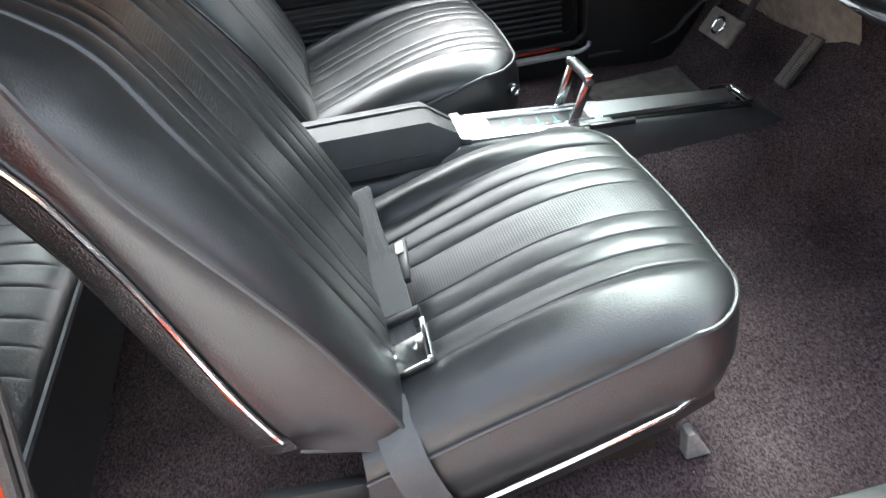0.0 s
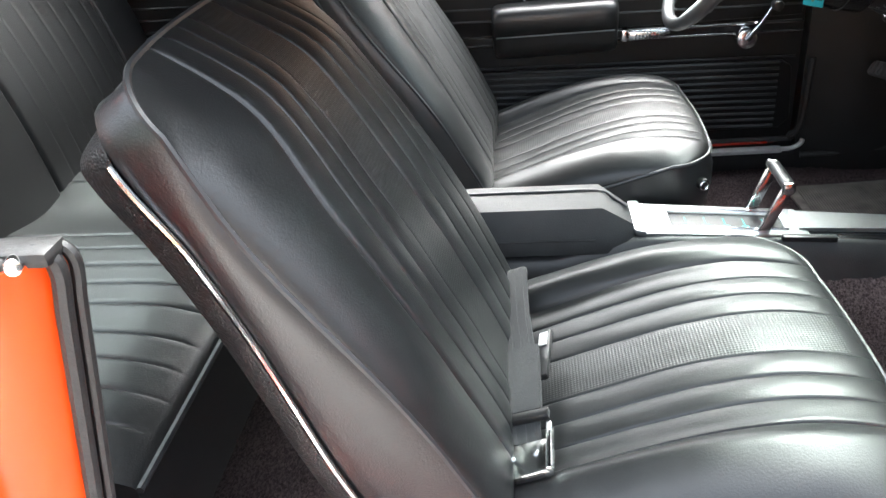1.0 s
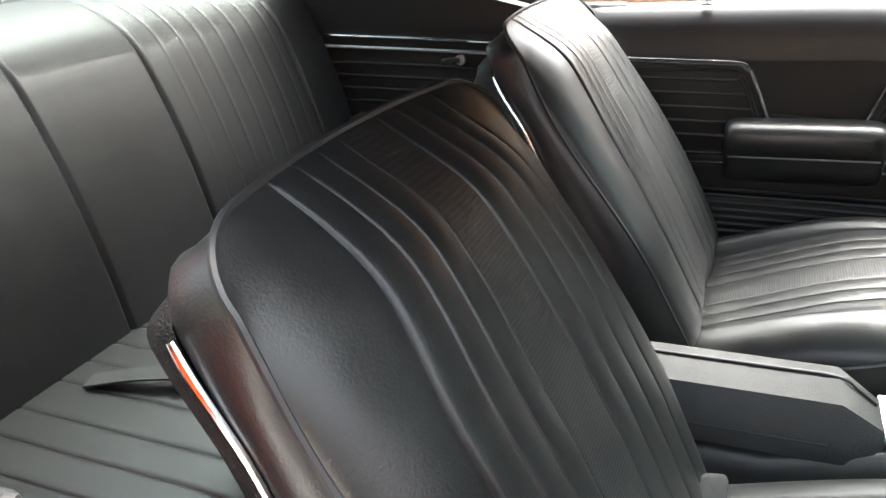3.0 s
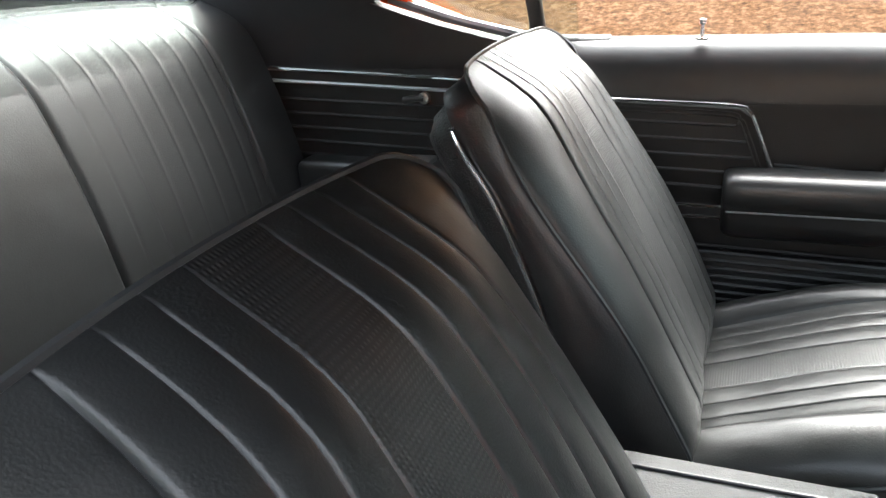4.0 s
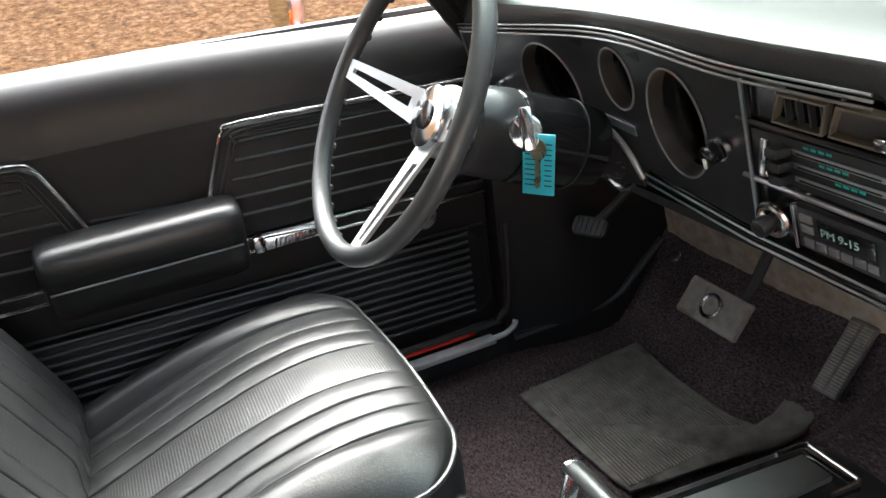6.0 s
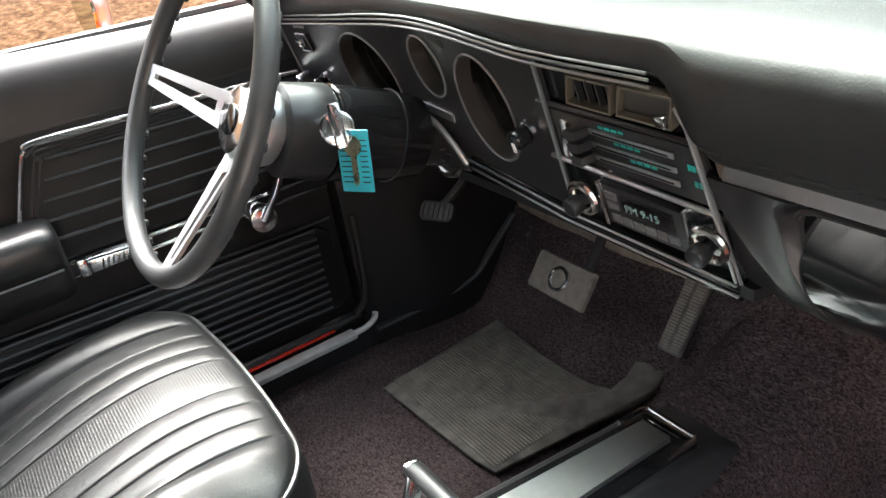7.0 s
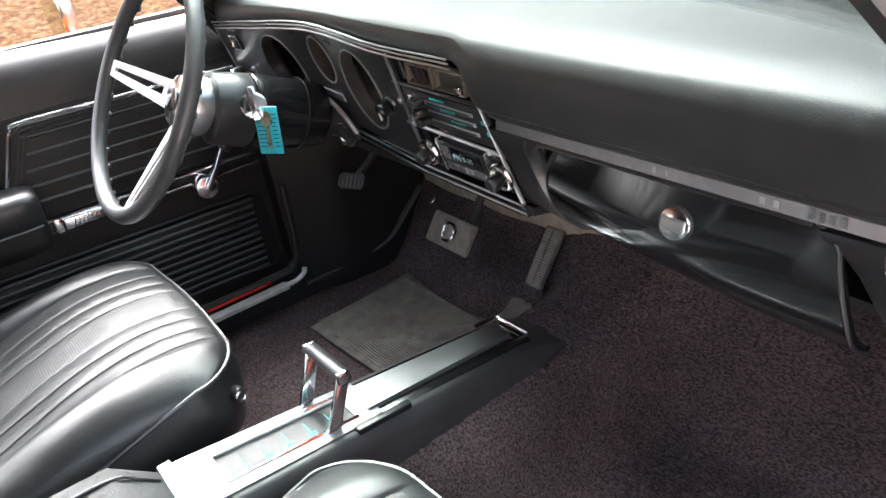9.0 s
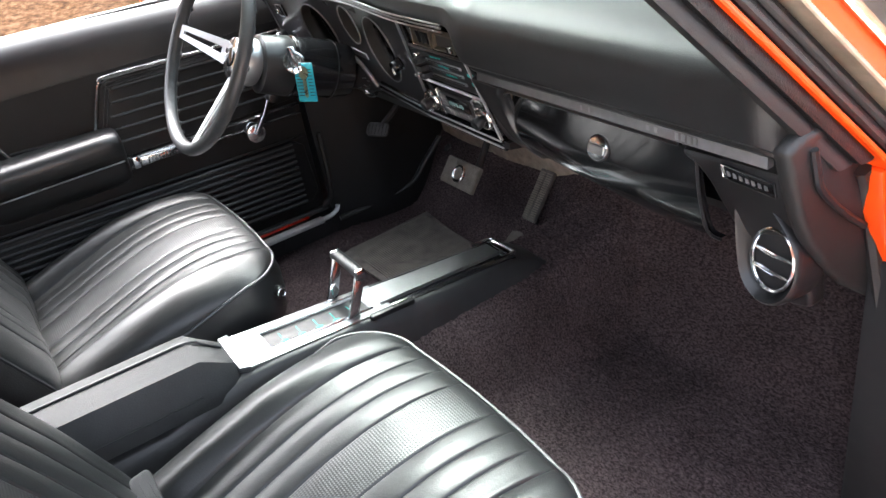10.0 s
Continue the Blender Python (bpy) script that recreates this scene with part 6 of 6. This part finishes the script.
    tx_, tz_ = Vector((0.55, -0.83, 0.0)).normalized(), Vector((0.05, -0.06, 1)).normalized()
    ty_ = tx_.cross(tz_).normalized()

    def K(p, q, d):
        return ctr + tx_ * p + tz_ * q + ty_ * d

    card = part("card", prism([(-0.021, -0.002), (0.021, -0.002), (0.021, 0.075), (-0.021, 0.075)], K, -0.001, 0.001, 0.0005), TAG, k, "turquoise card in a clear sleeve")
    for j in range(9):
        part("print_line", prism([(-0.018, 0.010 + 0.0065 * j), (-0.004, 0.010 + 0.0065 * j), (-0.004, 0.0115 + 0.0065 * j), (-0.018, 0.0115 + 0.0065 * j)], K, 0.001, 0.0014), PLASTIC, card)
        part("print_line", prism([(0.008, 0.010 + 0.0065 * j), (0.018, 0.010 + 0.0065 * j), (0.018, 0.0115 + 0.0065 * j), (0.008, 0.0115 + 0.0065 * j)], K, 0.001, 0.0014), PLASTIC, card)
    sk = joined(prism([(0.011 * math.cos(t), 0.056 + 0.013 * math.sin(t)) for t in (2 * math.pi * q / 20 for q in range(20))], K, 0.001, 0.003), prism([(-0.0035, 0.010), (0.0, 0.006), (0.0035, 0.010), (0.0035, 0.046), (-0.0035, 0.046)], K, 0.001, 0.003))
    part("spare_key", sk, BRASS, k, "worn brass key behind the sleeve")


steering()


# ---- pedals and mat ----
def pedals():
    o = thing("brake_pedal", (0.86, 0.37, 0.50), "wide brown rubber brake pedal with chrome medallion", "pedal")
    c = Vector((0.862, 0.370, 0.497))
    n = Vector((-0.80, 0.0, 0.60)).normalized()
    a, b = Vector((0, -1, 0)), Vector((0.60, 0, 0.80)).normalized()

    def F(p, q, d):
        return c + a * p + b * q + n * d

    part("pad", prism([(-0.068, -0.034), (0.068, -0.034), (0.068, 0.034), (-0.068, 0.034)], F, -0.012, 0.0, 0.004), PEDAL, o)
    for k in range(11):
        for s in (-1, 1):
            x = s * 0.045
            part("rib", prism([(x - 0.020, -0.028 + 0.0052 * k), (x + 0.020, -0.028 + 0.0052 * k), (x + 0.020, -0.0255 + 0.0052 * k), (x - 0.020, -0.0255 + 0.0052 * k)], F, 0, 0.002), PEDAL, o)
    part("medallion", ring(F(0, 0, 0.002), n, 0.019, 0.0045, 32, 8), CHROME, o, "chrome ring medallion")
    part("medallion_disc", disc(F(0, 0, 0.001), n, 0.017, 0.004, 24), PEDAL, o)
    part("arm", tube(smooth_path([F(0.03, 0.0, -0.01), F(0.035, 0.05, -0.02), (0.97, 0.33, 0.66), (0.99, 0.33, 0.80)], 5), 0.009, 8), MATTE, o)
    g = thing("gas_pedal", (0.94, 0.18, 0.42), "ribbed tan-grey rubber accelerator pedal", "pedal")
    c2 = Vector((0.955, 0.188, 0.458))
    b2 = Vector((0.62, 0.02, 0.78)).normalized()
    n2 = Vector((-0.78, 0, 0.62)).normalized()
    a2 = b2.cross(n2)

    def G(p, q, d):
        return c2 + a2 * p + b2 * q + n2 * d

    part("pad", prism([(-0.022, -0.062), (0.022, -0.062), (0.024, 0.065), (-0.024, 0.065)], G, -0.010, 0, 0.003), MATRUB, g)
    for k in range(22):
        for s in (-1, 1):
            part("rib", prism([(s * 0.003, -0.058 + 0.0054 * k), (s * 0.020, -0.058 + 0.0054 * k), (s * 0.020, -0.0545 + 0.0054 * k), (s * 0.003, -0.0545 + 0.0054 * k)], G, 0, 0.002), PEDAL, g)
    part("link", tube([G(0, -0.05, -0.01), (0.945, 0.188, floor_z(0.945, 0.188))], 0.006, 8), MATTE, g)
    e = thing("parking_brake_pedal", (0.77, 0.59, 0.59), "small ribbed parking brake pedal", "pedal")
    c3 = Vector((0.772, 0.590, 0.594))
    n3 = Vector((-0.72, -0.30, 0.62)).normalized()
    a3 = Vector((0.35, -1, 0.10)).normalized()
    b3 = a3.cross(n3) * -1
    a3 = n3.cross(b3) * -1

    def E3(p, q, d):
        return c3 + a3 * p + b3 * q + n3 * d

    part("pad", prism([(-0.036, -0.010), (-0.028, -0.019), (0.028, -0.019), (0.036, -0.010), (0.036, 0.010), (0.028, 0.019), (-0.028, 0.019), (-0.036, 0.010)], E3, -0.008, 0, 0.004), RUBBER, e)
    for k in range(6):
        part("rib", prism([(-0.03 + 0.011 * k, -0.014), (-0.026 + 0.011 * k, -0.014), (-0.026 + 0.011 * k, 0.014), (-0.03 + 0.011 * k, 0.014)], E3, 0, 0.002), RUBBER, e)
    part("arm", tube(smooth_path([E3(0, 0, -0.008), (0.84, 0.56, 0.66), (0.93, 0.55, 0.78)], 6), 0.008, 8), MATTE, e)
    solid("dimmer_switch", disc((0.985, 0.600, 0.455), (-0.6, 0, 0.8), 0.013, 0.03, 20, bev=0.004), CHROME, "round chrome floor dimmer switch", "switch")
    # heel mat
    out = [(0.580, 0.550), (0.72, 0.562), (0.860, 0.572), (0.850, 0.48), (0.842, 0.39), (0.848, 0.30), (0.862, 0.262), (0.895, 0.258), (0.940, 0.262), (0.957, 0.206), (0.90, 0.196), (0.850, 0.204), (0.745, 0.226), (0.600, 0.245), (0.592, 0.30), (0.584, 0.45)]

    def mz(a, b, d):
        return (a, b, 0.300 + 0.02 + 0.05 * step(0.86, 0.97, a) + d + 0.004)

    m = thing("heel_mat", (0.72, 0.4, 0.318), "dusty ribbed rubber heel mat on the driver's carpet", "floor mat")
    part("sheet", prism(out, mz, -0.006, 0.0, 0.0015), MATRUB, m)
    rib = bmesh.new()
    for k in range(40):
        x = 0.604 + 0.006 * k
        bmr = box(x, x + 0.0025, 0.252, 0.552, 0.3235, 0.3275)
        me = bpy.data.meshes.new("t")
        bmr.to_mesh(me)
        bmr.free()
        rib.from_mesh(me)
        bpy.data.meshes.remove(me)
    tagged(part("ribs", rib, MATRIB, m), kind="stuff")


pedals()


# ---- belts ----
def ribbon(path, width, side, thick=0.0016):
    pts = smooth_path(path, 8)
    sd = [Vector(s).normalized() for s in side] if isinstance(side[0], (tuple, list)) else [Vector(side).normalized()] * len(pts)
    rows = []
    n = len(pts)
    for i, p in enumerate(pts):
        s = sd[0].lerp(sd[-1], i / (n - 1)).normalized()
        t = (pts[min(i + 1, n - 1)] - pts[max(i - 1, 0)]).normalized()
        nn = t.cross(s).normalized()
        rows.append([p - s * width / 2 - nn * thick, p + s * width / 2 - nn * thick, p + s * width / 2 + nn * thick, p - s * width / 2 + nn * thick])
    return loft(rows)


b = thing("seat_belt", (0.0, -0.45, 0.55), "grey-black lap belt with steel buckle lying on the seat", "seat belt")
SIDE = (0.86, -0.10, 0.30)
RUN = [(-0.070, -0.235, 0.592), (-0.069, -0.27, 0.586), (-0.066, -0.34, 0.574), (-0.058, -0.44, 0.565), (-0.058, -0.52, 0.562), (-0.056, -0.565, 0.560)]
part("webbing", ribbon([(-0.088, -0.212, 0.575)] + RUN, 0.054, SIDE), WEB, b)
for q in (-0.018, -0.006, 0.006, 0.018):
    part("webbing_rib", ribbon([Vector(p) + Vector(SIDE).normalized() * q + Vector((0.0003, 0, 0.0008)) for p in RUN], 0.005, SIDE, 0.0020), WEB, b)
part("webbing_fold", ribbon([(-0.057, -0.40, 0.573), (-0.056, -0.46, 0.570), (-0.056, -0.52, 0.568)], 0.056, SIDE, 0.003), WEB, b)
BK = Matrix.Translation((-0.048, -0.593, 0.562)) @ pose(0, 0, 0, 4, -22, -4)
bk = part("buckle", moved(box(-0.032, 0.032, -0.024, 0.024, -0.006, 0.006, 0.003), BK), STEEL, b, "steel lap belt buckle")
part("buckle_lip", moved(box(0.026, 0.033, -0.024, 0.044, 0.000, 0.010, 0.002), BK), CHROME, bk)
part("buckle_button", moved(box(-0.026, 0.022, -0.0255, -0.0235, -0.004, 0.003, 0.0005), BK), GLOSS, bk, "black push button")
for q in (-0.018, 0.012):
    part("rivet", moved(disc((q, 0.006, 0.007), (0, 0, 1), 0.004, 0.004, 12), BK), CHROME, bk)
part("slide_clip", moved(box(-0.031, 0.031, -0.007, 0.007, -0.004, 0.005, 0.002), Matrix.Translation((-0.050, -0.530, 0.570)) @ pose(0, 0, 0, 0, -20, -6)), PLASTIC, b)
part("clip", moved(box(-0.007, 0.007, -0.050, 0.050, -0.004, 0.006, 0.003), Matrix.Translation((-0.022, -0.410, 0.572)) @ pose(0, 0, 0, 0, -20, -5)), PLASTIC, b)
part("clip_label", moved(box(-0.006, 0.006, -0.014, 0.014, 0.006, 0.008, 0.001), Matrix.Translation((-0.022, -0.385, 0.572)) @ pose(0, 0, 0, 0, -20, -5)), WHITE, b, "small white label")
b2 = thing("lower_seat_belt", (-0.08, -0.66, 0.45), "grey-black belt strap hanging beside the seat hinge", "seat belt")
part("webbing", ribbon([(-0.085, -0.640, 0.545), (-0.075, -0.700, 0.500), (-0.050, -0.715, 0.420), (-0.02, -0.73, 0.345)], 0.046, (0.9, 0.1, 0.1)), WEB, b2)
b3 = thing("rear_seat_belt", (-0.72, -0.35, 0.68), "rear lap belt with chrome buckle tucked at the seat back", "seat belt")
part("webbing", ribbon([(-0.90, -0.33, 0.640), (-0.83, -0.31, 0.650), (-0.775, -0.29, 0.650)], 0.034, (-0.3, 0.9, 0)), WEB, b3)
part("buckle", moved(box(-0.024, 0.024, -0.016, 0.016, -0.006, 0.006, 0.003), Matrix.Translation((-0.755, -0.285, 0.650)) @ pose(0, 0, 0, 0, 5, 25)), STEEL, b3, "chrome buckle")

ck = thing("coat_hook", (-0.712, 0.668, 0.911), "small dark metal hook on the rear side panel", "hook")
part("hook_base", disc((-0.690, 0.668, 0.911), (0, 1, 0), 0.012, 0.014, 20, bev=0.003), SATIN, ck)
part("hook_arm", tube([(-0.690, 0.660, 0.911), (-0.705, 0.652, 0.913), (-0.728, 0.652, 0.908)], [0.006, 0.007, 0.008], 10), PLASTIC, ck)

# ---- outside details ----
o = thing("wiper", (0.86, -0.4, 1.0), "black windshield wiper parked on the cowl", "wiper")
part("arm", tube([(0.92, -0.10, 1.005), (0.80, -0.52, 1.030)], 0.005, 8), MATTE, o)
part("blade", box(0.0, 0.42, -0.004, 0.004, -0.006, 0.006, 0.001), RUBBER, o)
bl = [c for c in o.children if c.name.startswith("blade")][-1]
bl.matrix_parent_inverse = o.matrix_basis.inverted() @ Matrix.Translation((0.905, -0.20, 1.012)) @ pose(0, 0, 0, 0, 0, -106)
mi = thing("side_mirror", (0.38, 0.98, 1.0), "round-cornered chrome door mirror", "mirror")
part("shell", disc((0.395, 0.985, 1.015), (1, 0.1, 0), 0.062, 0.03, 32, r2=0.045, bev=0.006), SATIN, mi)
part("mirror_glass", disc((0.3785, 0.985, 1.015), (1, 0.1, 0), 0.056, 0.003, 32), MIRROR, mi)
part("stalk", tube([(0.40, 0.985, 0.97), (0.42, 0.90, 0.955)], 0.012, 10), CHROME, mi)

solid("firewall_board", slab(lambda u, v: (0.955 + 0.055 * u + 0.0012 * math.sin(31 * v) + 0.002 * math.sin(9 * v + 1), v, 0.740 - 0.27 * u), lin(0, 1, 8), lin(0.66, 0.06, 70), 0.01, (0.7, 0, -0.5)), INSULATION, "grey-brown insulation board under the dashboard", "insulation", "structure")
